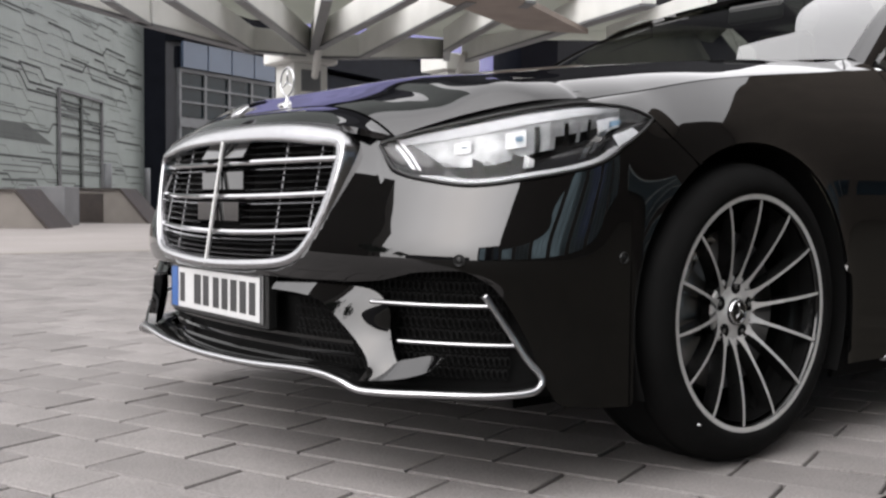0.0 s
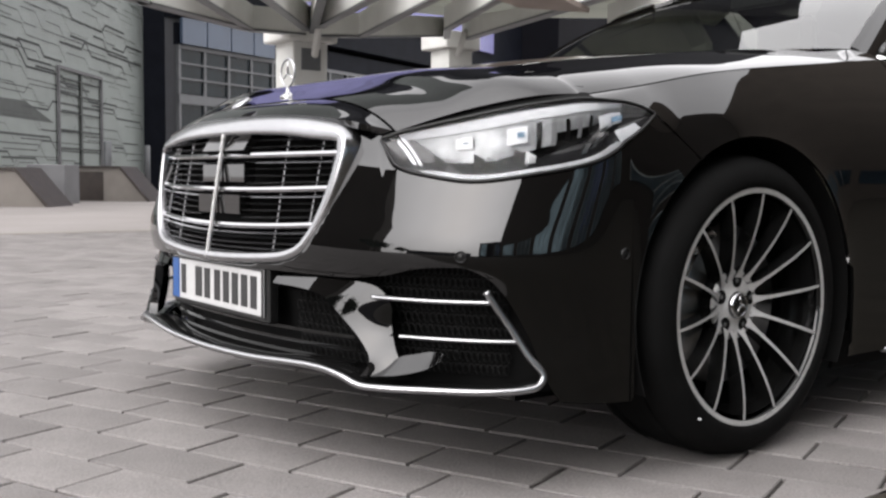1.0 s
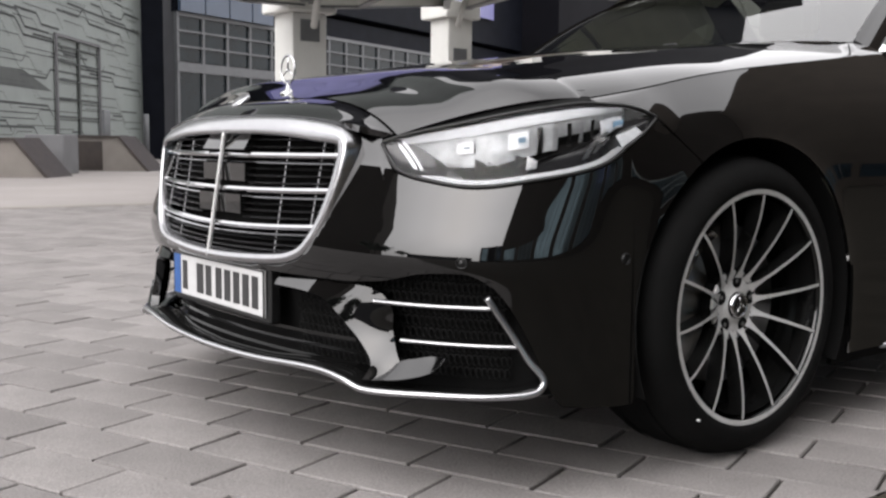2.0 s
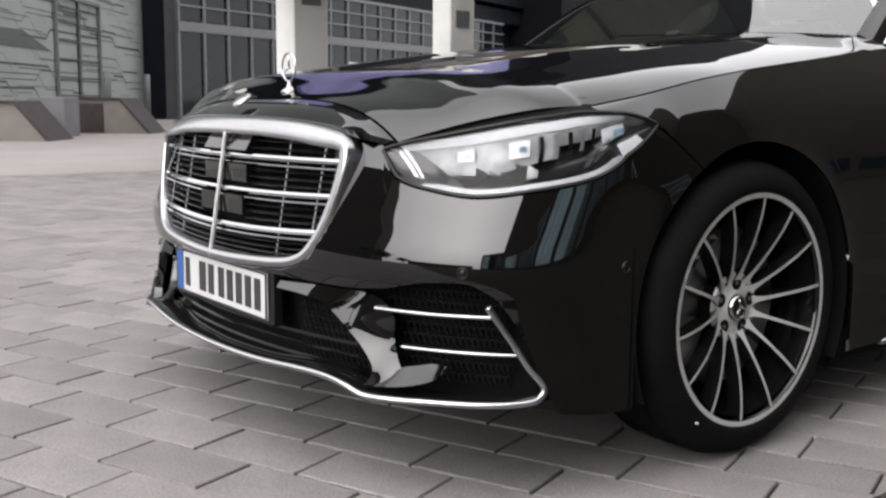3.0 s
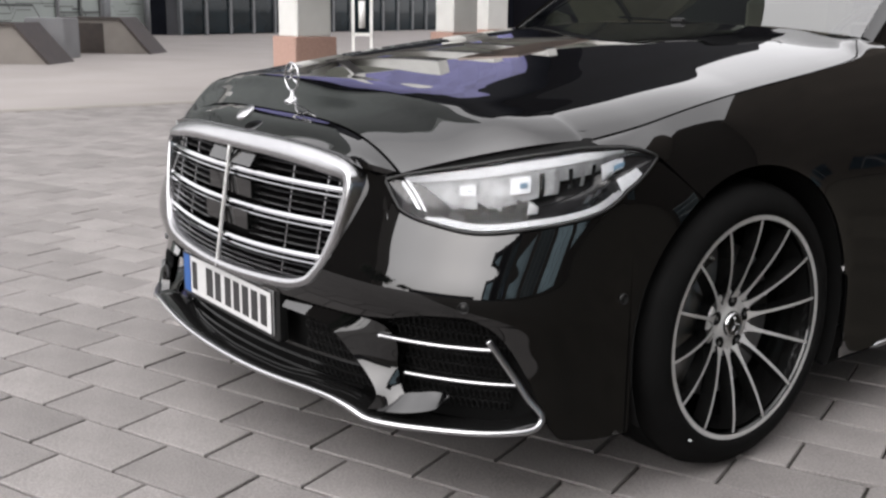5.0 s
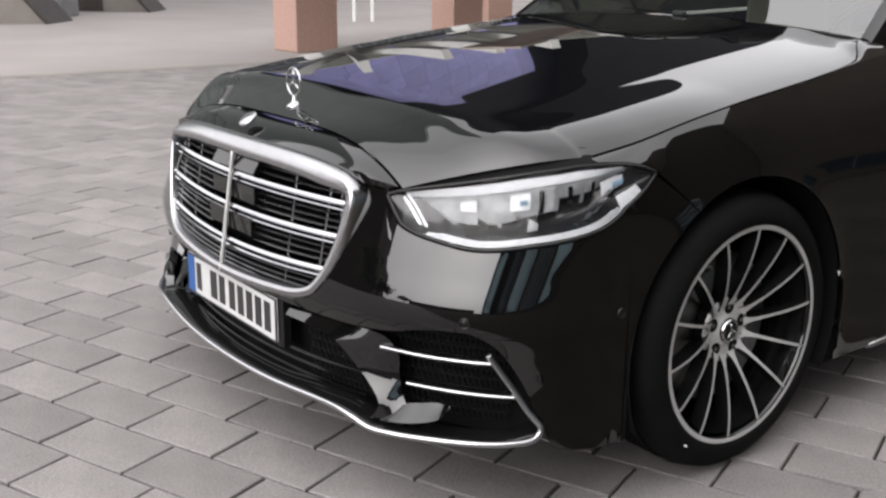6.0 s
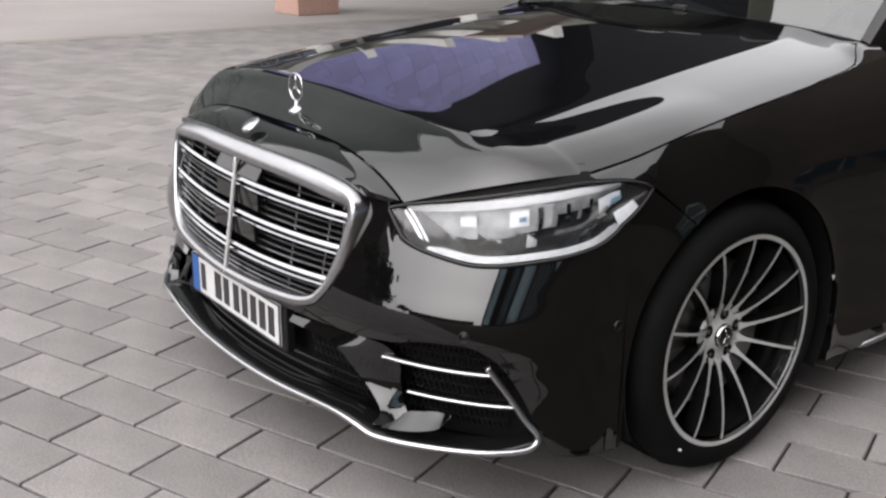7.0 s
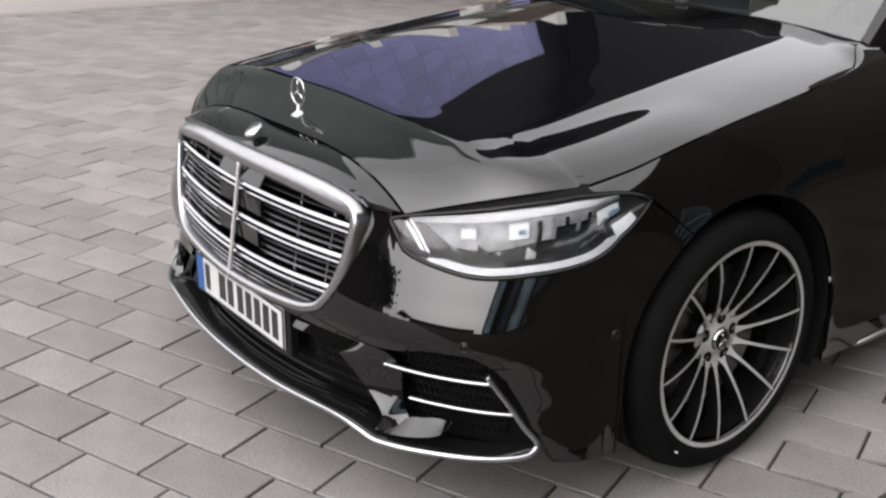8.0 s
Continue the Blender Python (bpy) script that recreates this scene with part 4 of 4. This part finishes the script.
def lip(u, v):
    s = abs(2 * u - 1) * 0.76
    o, z = lipline(s)
    k = [(-0.07, 0.004), (-0.012, 0.004), (0.0, -0.004), (-0.004, -0.011), (-0.03, -0.017), (-0.2, -0.02)][int(round(v * 5))]
    p = body(s, max(0.16, z), o + k[0])
    return Vector((p.x if u > 0.5 else -p.x, p.y, z + k[1]))
part("front_lip", Shape().grid(lip, 80, 5), GLOSS, car, "gloss black front lip")
def shelf(u, v):
    s = 0.435 + 0.139 * u
    lo = spl(s, ((0.435, 0.230), (0.48, 0.237), (0.526, 0.250), (0.556, 0.264), (0.574, 0.281)))
    hi = spl(s, ((0.435, 0.235), (0.465, 0.261), (0.486, 0.274), (0.506, 0.279), (0.546, 0.288), (0.574, 0.285)))
    return body(s, lo + (hi - lo) * v, 0.058 - 0.034 * v)
pair("lower_blade", Shape().grid(shelf, 24, 6), PAINT, car)
# ribbon from beside the plate, along under the bumper skin and down to the lip
FINLOW = [(0.188, 0, 0.402), (0.25, 0, 0.399), (0.30, 0, 0.391), (0.332, 0, 0.372), (0.369, 0, 0.340), (0.405, 0, 0.303), (0.428, 0, 0.262), (0.412, 0, 0.226)]
FINTOP = [(0.187, 0, 0.417), (0.25, 0, 0.421), (0.31, 0, 0.423), (0.405, 0, 0.416), (0.448, 0, 0.378), (0.456, 0, 0.329), (0.470, 0, 0.276), (0.50, 0, 0.240)]
FL, FT = curve(FINLOW, 40), curve(FINTOP, 40)


def fin(u, v):
    p = FL[int(round(u * 40))].lerp(FT[int(round(u * 40))], v)
    wide = spl(u, ((0, 0.3), (0.3, 0.6), (0.5, 1.0), (0.8, 1.0), (1, 0.7)))
    return body(p.x, p.z, 0.010 + 0.23 * (0.405 - p.z) - 0.024 * v * wide)


pair("intake_fin", panel(fin, 40, 8, 0.024), PAINT, car)

# parking sensors
for sA, zA in ((s_at(0.79, 0.486), 0.486), (1.0, 0.49)):
    p, q = body(sA, zA, 0.0), body(sA, zA, 0.01)
    for sx in (1, -1):
        ob = part("parking_sensor", Shape().lathe([(0, 0.002), (0.0075, 0.002), (0.0085, 0.0), (0.0095, 0.0), (0.0095, 0.0035), (0.0118, 0.0035), (0.0125, -0.004)], 24, "z"), PLASTIC, car, "round parking sensor")
        ob.matrix_world = Matrix.Translation((sx * p.x, p.y, p.z)) @ Vector((sx * (q - p).x, (q - p).y, 0)).to_track_quat("Z", "Y").to_matrix().to_4x4()

# number plate
plate = part("number_plate", Shape().box((-0.262, -0.899, 0.314), (0.262, -0.893, 0.427), bevel=0.003), PLATE, car, "white number plate with dark characters")
part("plate_holder", Shape().box((-0.275, -0.892, 0.30), (0.275, -0.86, 0.434), bevel=0.006), PLASTIC, car, "black plate holder")
part("plate_band", Shape().box((-0.258, -0.9008, 0.318), (-0.218, -0.899, 0.423)), PLATEBLUE, plate, "blue band")
for k, (x, w) in enumerate(((-0.205, 0.036), (-0.115, 0.05), (-0.06, 0.042), (0.0, 0.042), (0.05, 0.042), (0.10, 0.042), (0.15, 0.042), (0.20, 0.04))):
    part("plate_bar", Shape().box((x, -0.9004, 0.332), (x + w * 0.82, -0.899, 0.409), bevel=0.0004), INK, plate, "dark bar")
rim = Shape()
for a, b in (((-0.262, 0.314), (0.262, 0.318)), ((-0.262, 0.423), (0.262, 0.427)), ((-0.262, 0.318), (-0.258, 0.423)), ((0.258, 0.318), (0.262, 0.423))):
    rim.box((a[0], -0.9012, a[1]), (b[0], -0.8985, b[1]))
part("plate_rim", rim, INK, plate, "thin dark rim")

# front wings with the wheel arch cut out
def skin(y, z):
    d = math.hypot(y, z - WHEELZ) - ARCH if z > WHEELZ else abs(y) - ARCH
    return Vector((side(y, z) + 0.004 * math.exp(-max(0, d) / 0.025), y, z))


A0 = math.acos(0.2 / ARCH)
LAMPTOP = [(-0.448 + 0.136 * s, spl(0.97 + 0.136 * s, LHI) + 0.005) for s in np.linspace(0, 1, 8)]


def poly(points, t):
    t = max(0.0, min(1.0, t)) * (len(points) - 1)
    i = min(int(t), len(points) - 2)
    f = t - i
    return points[i][0] * (1 - f) + points[i + 1][0] * f, points[i][1] * (1 - f) + points[i + 1][1] * f


def wing_low(u):
    if u < 0.14:
        return poly(LAMPTOP, u / 0.14)
    if u < 0.24:
        return poly([(-0.311, 0.788), (-0.26, 0.743), (-0.2, WHEELZ + ARCH * math.sin(A0))], (u - 0.14) / 0.10)
    if u < 0.68:
        a = A0 + (math.pi - A0) * (u - 0.24) / 0.44
        return -ARCH * math.cos(a), WHEELZ + ARCH * math.sin(a)
    if u < 0.76:
        return ARCH, WHEELZ - (WHEELZ - 0.2) * (u - 0.68) / 0.08
    return ARCH + (0.74 - ARCH) * (u - 0.76) / 0.24, 0.2


def wingp(u, v):
    y0, z0 = wing_low(u)
    y1 = spl(u, ((0, -0.452), (0.14, -0.36), (0.24, -0.26), (0.46, 0.02), (0.68, 0.33), (0.76, 0.41), (1, 0.74)))
    z1 = ztop(y1) - 0.001
    w = 1 - (1 - v) ** 1.25
    return skin(y0 + (y1 - y0) * w, z0 + (z1 - z0) * w)


pair("wing", panel(wingp, 150, 40, 0.008), PAINT, car)


def wing_corner(u, v):
    """The wing's top beside the bonnet's rounded rear corner."""
    y = 0.36 + 0.385 * u
    a = Vector((min(xshut(y), xtop(y)) - 0.0005, y, zshut(y) + 0.001))
    b = Vector((xtop(y) + 0.0005, y, ztop(y) - 0.001))
    return a.lerp(b, v) + Vector((0, 0, 0.004 * math.sin(math.pi * v) * u))


pair("wing_top", panel(wing_corner, 40, 6, 0.02), PAINT, car)


def corner(u, v):
    """The bumper's end between its main skin, the lamp's tip and the arch."""
    inn = poly([(-ARCH, 0.19), (-ARCH, WHEELZ)], u / 0.25) if u < 0.25 else (-ARCH * math.cos(A0 * (u - 0.25) / 0.75), WHEELZ + ARCH * math.sin(A0 * (u - 0.25) / 0.75))
    tip = [(-0.398, 0.728), (-0.36, 0.748), (-0.314, 0.777)]
    if u < 0.7:
        out = poly([(-0.3985, 0.18), (-0.3985, 0.726)], u / 0.7)
    elif u < 0.88:
        out = poly(tip, (u - 0.7) / 0.18)
    else:
        out = poly([(-0.314, 0.777), (-0.262, 0.739), (-0.2, WHEELZ + ARCH * math.sin(A0) - 0.003)], (u - 0.88) / 0.12)
    y, z = out[0] + (inn[0] - out[0]) * v, out[1] + (inn[1] - out[1]) * v
    return skin(y, z)


pair("bumper_end", panel(corner, 70, 10, 0.006), PAINT, car)
# wheel arch liner
pair("arch_liner", Shape().grid(lambda u, v: (0.95 - 0.36 * v, -(ARCH + 0.002) * math.cos(math.radians(-25 + 230 * u)), WHEELZ + (ARCH + 0.002) * math.sin(math.radians(-25 + 230 * u))), 40, 4), DEEP, car, "black arch liner")
pair("arch_back", Shape().grid(lambda u, v: (0.60, -0.42 + 0.84 * u, 0.12 + 0.66 * v), 2, 2), DEEP, car)

# flank, sills and the rest of the body behind the wings
def flank(y0, y1):
    return lambda u, v: Vector((side(y0 + (y1 - y0) * u, 0.27 + (ztop(y0 + (y1 - y0) * u) - 0.275) * v), y0 + (y1 - y0) * u, 0.27 + (ztop(y0 + (y1 - y0) * u) - 0.275) * v))
for y0, y1 in ((0.746, 1.72), (1.726, 2.7)):
    for d in pair("door", panel(flank(y0, y1), 30, 20), PAINT, car):
        d["label"] = "black door"
pair("rear_wing", panel(lambda u, v: (lambda y: (lambda lo: Vector((side(y, lo + (ztop(y) - lo) * v), y, lo + (ztop(y) - lo) * v)))(max(0.27, WHEELZ + math.sqrt(max(0, ARCH ** 2 - (y - 3.106) ** 2)) if abs(y - 3.106) < ARCH else 0.27)))(2.706 + 1.3 * u), 80, 18), PAINT, car)
def rear(u, v):
    t = u * math.pi / 2
    z = 0.22 + 0.83 * v
    a = side(4.0, min(z, 1.02))
    return Vector((a * math.cos(t) ** 0.8, 4.0 + 0.28 * math.sin(t) ** 0.8, z))
pair("rear_bumper", panel(rear, 20, 12), PAINT, car)
pair("sill", panel(lambda u, v: Vector((0.885 + 0.012 * v, 0.44 + 2.26 * u, 0.15 + 0.1 * v)), 20, 4), DEEP, car, "black sill")
pair("sill_strip", Shape().tube(curve([(0.950, 0.56, 0.196), (0.958, 0.62, 0.203), (0.962, 0.8, 0.210), (0.968, 1.3, 0.214), (0.968, 2.68, 0.214)], 20), lambda t: 0.002 + 0.006 * min(1, 8 * t), 8), SATIN, car, "bright chrome sill strip")
part("underbody", Shape().box((-0.72, -0.40, 0.17), (0.72, 4.0, 0.24)), DEEP, car)

# cowl, screen, roof
def screen_base(x):
    a = abs(x) / 0.742
    return Vector((x, 0.735 - 0.02 * a ** 2, 1.055 - 0.035 * a ** 2.4))
def screen_top(x):
    return Vector((x * 0.80, 1.50 - 0.10 * (abs(x) / 0.742) ** 2, 1.42 - 0.05 * (abs(x) / 0.742) ** 2))
def screen(u, v):
    x = 0.735 * (2 * u - 1)
    p = screen_base(x).lerp(screen_top(x), v)
    return p + Vector((0, -0.02, 0.03)) * math.sin(math.pi * v)
ws = part("windscreen", Shape().grid(screen, 24, 16), WINDSCREEN, car, "sloping clear windscreen", recalc=False)
ws.visible_shadow = False
part("cowl", Shape().grid(lambda u, v: (0.74 * (2 * u - 1), 0.70 + 0.06 * v - 0.015 * (2 * u - 1) ** 2, bonnet(0.5 + 0.5 * (2 * u - 1), 1.0)[2] - 0.016 + 0.012 * v), 24, 3), PLASTIC, car, "black cowl panel")
def apillar(u, v):
    p = Vector((0.742, 0.705, 1.018)).lerp(Vector((0.60, 1.40, 1.372)), u) + Vector((0, -0.02, 0.03)) * math.sin(math.pi * u)
    return p + Vector((0.045 * v, 0.02 * v + 0.02 * v * v, 0.006 - 0.05 * v * v))
pair("a_pillar", panel(apillar, 20, 5, 0.01), PAINT, car)
def roof(u, v):
    x = 2 * u - 1
    y = 1.40 + 1.75 * v
    top = 1.42 + 0.06 * math.sin(math.pi * min(1, v * 0.9 + 0.12))
    w = 0.60 - 0.03 * v
    return Vector((x * w, y + 0.10 * (1 - x * x) * (1 - 2 * v), top - 0.055 * abs(x) ** 2.4))
part("roof", panel(roof, 24, 24), PAINT, car, recalc=False)
def sideglass(u, v):
    y = 0.80 + 2.55 * u
    lo = Vector((xtop(y) - 0.004, y, ztop(y) + 0.002))
    top = roof(1, max(0, min(1, (y - 1.40) / 1.75)))
    hz = spl(y, ((0.80, ztop(0.8) + 0.03), (1.42, top.z + 0.004), (2.9, top.z + 0.004), (3.35, 1.15)))
    hx = spl(y, ((0.80, 0.775), (1.42, 0.60), (2.9, 0.58), (3.35, 0.70)))
    return lo.lerp(Vector((hx, y, hz)), v)
for g in pair("side_window", Shape().grid(sideglass, 40, 8), SIDEGLASS, car, "tinted side window"):
    g.visible_shadow = False
def quarter(u, v):
    return apillar(u, 1.0).lerp(sideglass((0.80 + 0.62 * u - 0.80) / 2.55, 1.0), v)
pair("window_trim", Shape().grid(quarter, 16, 2), PLASTIC, car, "black window trim beside the pillar")
part("rear_window", Shape().grid(lambda u, v: Vector(((2 * u - 1) * (0.57 + 0.12 * v), 3.12 + 0.62 * v, 1.40 - 0.34 * v)), 10, 8), SIDEGLASS, car, "tinted sloping rear window").visible_shadow = False
part("boot_lid", panel(lambda u, v: Vector(((2 * u - 1) * (0.8 - 0.06 * v), 3.35 + 0.9 * v - 0.1 * (2 * u - 1) ** 2 * v, 1.075 - 0.02 * v - 0.03 * (2 * u - 1) ** 2)), 20, 14), PAINT, car, recalc=False)
# wipers
s = Shape().tube(curve([(0.50, 0.725, 1.03), (0.2, 0.742, 1.049), (-0.05, 0.757, 1.06), (-0.25, 0.775, 1.067)], 20), 0.004, 6)
s.box((0.02, 0.735, 1.052), (0.07, 0.758, 1.068), bevel=0.004)
part("wiper", s, PLASTIC, car, "black wiper at rest")

# interior
part("dashboard", panel(lambda u, v: Vector((0.72 * (2 * u - 1), 0.86 + 0.42 * v, 1.0 + 0.02 * math.sin(math.pi * v) - 0.12 * v ** 4)), 16, 8), DASH, car, "dark dashboard")
part("cabin_floor", Shape().box((-0.78, 0.80, 0.24), (0.78, 3.3, 0.45)), DASH, car)
s = Shape().tube([(0.38 + 0.185 * math.cos(2 * math.pi * k / 40), 1.36 + 0.06 * math.sin(2 * math.pi * k / 40), 0.93 + 0.175 * math.sin(2 * math.pi * k / 40)) for k in range(40)], 0.016, 8, True)
s.box((0.31, 1.33, 0.89), (0.45, 1.37, 0.96), bevel=0.02)
s.box((0.2, 1.35, 0.915), (0.56, 1.37, 0.935))
part("steering_wheel", s, DASH, car, "dark steering wheel")
for sx in (-0.38, 0.38):
    seat = part("seat", Shape().box((sx - 0.26, 1.45, 0.45), (sx + 0.26, 2.0, 0.62), bevel=0.05), LEATHER, car, "pale leather front seat")
    part("seat_back", Shape().box((sx - 0.25, 1.95, 0.6), (sx + 0.25, 2.1, 1.18), bevel=0.05), LEATHER, seat)
    part("headrest", Shape().box((sx - 0.14, 1.98, 1.2), (sx + 0.14, 2.08, 1.37), bevel=0.035), LEATHER, seat)
part("mirror", Shape().box((-0.12, 1.28, 1.29), (0.12, 1.31, 1.36), bevel=0.02), DASH, car, "dark inner mirror")


# wheels
def build_wheel(parent):
    w = new("wheel")
    w.parent = parent
    w["label"] = "black alloy wheel with fourteen bright machined spokes"
    R = 0.264
    part("tyre", Shape().lathe([(0.270, -0.004), (0.279, 0.007), (0.292, 0.010), (0.312, 0.004), (0.330, -0.006), (0.343, -0.022), (0.350, -0.045), (0.353, -0.10), (0.353, -0.15), (0.350, -0.2), (0.34, -0.232), (0.3, -0.246), (0.255, -0.24)], 96), RUBBER, w)
    tread = Shape()
    for x in (-0.06, -0.095, -0.135, -0.17):
        tread.lathe([(0.3545, x), (0.3545, x - 0.022)], 72)
    part("tread", tread, RUBBER, w)
    rim = part("rim", Shape().lathe([(0.2635, 0.0025), (0.2685, 0.0033), (0.2750, 0.0030)], 112), MACHINED, w, "bright machined rim edge")
    part("rim_edge", Shape().lathe([(0.262, -0.014), (0.2632, 0.001), (0.269, 0.002), (0.2755, 0.0015), (0.2775, -0.008)], 112), GLOSS, w, "gloss black rim flange")
    part("barrel", Shape().lathe([(0.252, -0.008), (0.243, -0.04), (0.236, -0.12), (0.245, -0.22)], 64), GLOSS, w, "gloss black rim barrel")
    part("brake_disc", Shape().lathe([(0.08, -0.085), (0.188, -0.085), (0.19, -0.09), (0.19, -0.115), (0.08, -0.115)], 64), DISC, w, "steel brake disc")
    part("hub_back", Shape().lathe([(0.0, -0.06), (0.085, -0.06), (0.095, -0.12), (0.25, -0.2)], 40), DEEP, w)
    for k in range(14):
        a = math.radians(6.0 - 0.7 + k * 360 / 14)
        twist = 0.0
        def spoke(u, v, face):
            r = 0.062 + (0.262 - 0.062) * u
            half = 0.0042 - 0.0005 * u + 0.011 * math.exp(-((r - 0.062) / 0.016))
            dep = -0.052 * (1 - u) ** 1.7
            return r, half, dep
        def top(u, v):
            r, half, dep = spoke(u, v, 0)
            o = (2 * v - 1) * half * 0.94
            return Vector((dep - 0.001, r * math.sin(a) + o * math.cos(a), r * math.cos(a) - o * math.sin(a)))
        part("spoke_face", Shape().grid(top, 14, 2), MACHINED, rim)
        def bodyfn(u, v):
            r, half, dep = spoke(u, v, 0)
            q = [(-0.94, -0.0015), (-1.0, -0.006), (-1.1, -0.04), (1.1, -0.04), (1.0, -0.006), (0.94, -0.0015)][int(round(v * 5))]
            o = q[0] * half
            return Vector((dep + q[1], r * math.sin(a) + o * math.cos(a), r * math.cos(a) - o * math.sin(a)))
        part("spoke", Shape().grid(bodyfn, 10, 5, smooth=False), GLOSS, w, "gloss black spoke flank")
    D = -0.022
    part("hub", Shape().lathe([(0.026, -0.024 + D), (0.03, -0.022 + D), (0.034, -0.03 + D), (0.055, -0.031 + D), (0.079, -0.031 + D), (0.083, -0.036 + D), (0.085, -0.07 + D)], 48), MACHINED, w, "machined hub")
    cap = part("hub_cap", Shape().lathe([(0.0, -0.016 + D), (0.02, -0.016 + D), (0.027, -0.018 + D), (0.032, -0.024 + D), (0.033, -0.04 + D)], 32), GLOSS, w, "gloss black hub cap")
    part("cap_ring", Shape().lathe([(0.024, -0.0175 + D), (0.026, -0.0145 + D), (0.029, -0.0165 + D), (0.031, -0.021 + D)], 32), CHROME, cap, "thin chrome ring")
    s = Shape()
    for k in range(3):
        v = math.pi / 2 + 2 * math.pi * k / 3 + 0.3
        s.tube([(-0.014 + D, 0, 0), (-0.014 + D, 0.023 * math.cos(v), 0.023 * math.sin(v))], lambda t: 0.004 * (1 - 0.6 * t), 6)
    part("cap_mark", s, CHROME, cap)
    for k in range(5):
        v = 2 * math.pi * k / 5 + 0.25
        c = (D, 0.057 * math.cos(v), 0.057 * math.sin(v))
        hole = part("bolt_hole", Shape().lathe([(0.0, -0.0302), (0.0165, -0.0298), (0.0175, -0.0312)], 20, "x", c), DEEP, w)
        part("bolt", Shape().lathe([(0.0, -0.0292), (0.005, -0.0292), (0.006, -0.031)], 6, "x", c), DISC, hole)
        v += math.pi / 5
        part("dimple_shade", Shape().lathe([(0.0, -0.0302), (0.0045, -0.03), (0.005, -0.0312)], 12, "x", (D, 0.067 * math.cos(v), 0.067 * math.sin(v))), DEEP, w)
    part("valve_cap", Shape().lathe([(0, 0.012), (0.0028, 0.012), (0.0028, 0.0)], 8, "x", (0, -0.197 , 0.119 - WHEELZ)), PLATE, w)
    return w


front = build_wheel(car)
front.location = (0.955, 0, WHEELZ)
for x, y, turn in ((-0.955, 0, 180), (0.955, 3.106, 0), (-0.955, 3.106, 180)):
    c = copy_thing(front, pose(x, y, WHEELZ, 0, 0, turn))
cal = Shape().grid(lambda u, v: (0.955 - 0.062 - 0.07 * (1 - math.sin(math.pi * min(1, v * 1.3))) , -(0.21 - 0.085 * v) * math.cos(math.radians(18 + 52 * u)), WHEELZ + (0.21 - 0.085 * v) * math.sin(math.radians(18 + 52 * u))), 12, 5)
pair("brake_caliper", cal, STEEL, car, "grey brake caliper")

# ---- paving stones, last ----
ROW, LEN, ANG = 0.183, 0.310, radians(21.3)
def stone(u0, v0, rng, near):
    g = 0.004
    z = rng.uniform(-0.0015, 0.0015)
    pts = []
    for i, (dz, ins) in enumerate(((-0.03, g), (z - 0.003, g), (z, g + 0.0025))):
        for a, b in ((u0 + ins, v0 + ins), (u0 + LEN - ins, v0 + ins), (u0 + LEN - ins, v0 + ROW - ins), (u0 + ins, v0 + ROW - ins)):
            pts.append((a, b, dz))
    fs = [(8, 9, 10, 11)] + [(r * 4 + i, r * 4 + (i + 1) % 4, r * 4 + 4 + (i + 1) % 4, r * 4 + 4 + i) for r in range(2) for i in range(4)]
    return pts, fs
rng = random.Random(3)
far = Shape()
ca, sa = math.cos(ANG), math.sin(ANG)
proto = []
for k in range(6):
    s = Shape()
    pts, fs = stone(-LEN / 2, -ROW / 2, rng, True)
    t = (rng.uniform(-0.004, 0.004), rng.uniform(-0.004, 0.004))
    s.v = [(x, y, z + (t[0] * x + t[1] * y) * (1 if z > -0.02 else 0)) for x, y, z in pts]
    s.f, s.smooth = fs, [False] * len(fs)
    proto.append(s.mesh("paver", PAVERO))
count = 0
for r in range(-75, 75):
    v0 = -1.203 + r * ROW
    off = 0.255 if r % 2 == 0 else 0.068
    for c in range(-50, 40):
        u0 = off + c * LEN
        cx, cy = ca * (u0 + LEN / 2) - sa * (v0 + ROW / 2), sa * (u0 + LEN / 2) + ca * (v0 + ROW / 2)
        if not (-9.1 < cx < 1.4 and -6.5 < cy < 9.5):
            continue
        if count < 300 and ((-1.9 < cx < 1.08 and -2.0 < cy < -0.35) or (0.75 < cx < 1.08 and -0.35 <= cy < 0.6)):
            ob = new("paver", proto[rng.randrange(6)])
            ob.matrix_world = Matrix.Translation((cx, cy, rng.uniform(-0.0012, 0.0012))) @ Matrix.Rotation(ANG + rng.uniform(-0.006, 0.006), 4, "Z")
            ob.parent = ground
            count += 1
        else:
            pts, fs = stone(u0, v0, rng, False)
            k = len(far.v)
            # stones along the two edges are cut off straight
            pts = [(max(-8.99, min(1.277, ca * x - sa * y)), sa * x + ca * y, z) for x, y, z in pts]
            if min(p[0] for p in pts) > 1.26 or max(p[0] for p in pts) < -8.97:
                continue
            far.v += pts
            far.f += [tuple(k + i for i in f) for f in fs]
            far.smooth += [False] * len(fs)
for y0, y1 in ((-600, -6.7), (9.7, 600)):
    part("paving_beyond", Shape().box((-8.98, y0, -0.2), (1.275, y1, -0.003)), PAVER, ground)
part("pavers_beyond", far, PAVER, ground, recalc=False)["kind"] = "stuff"
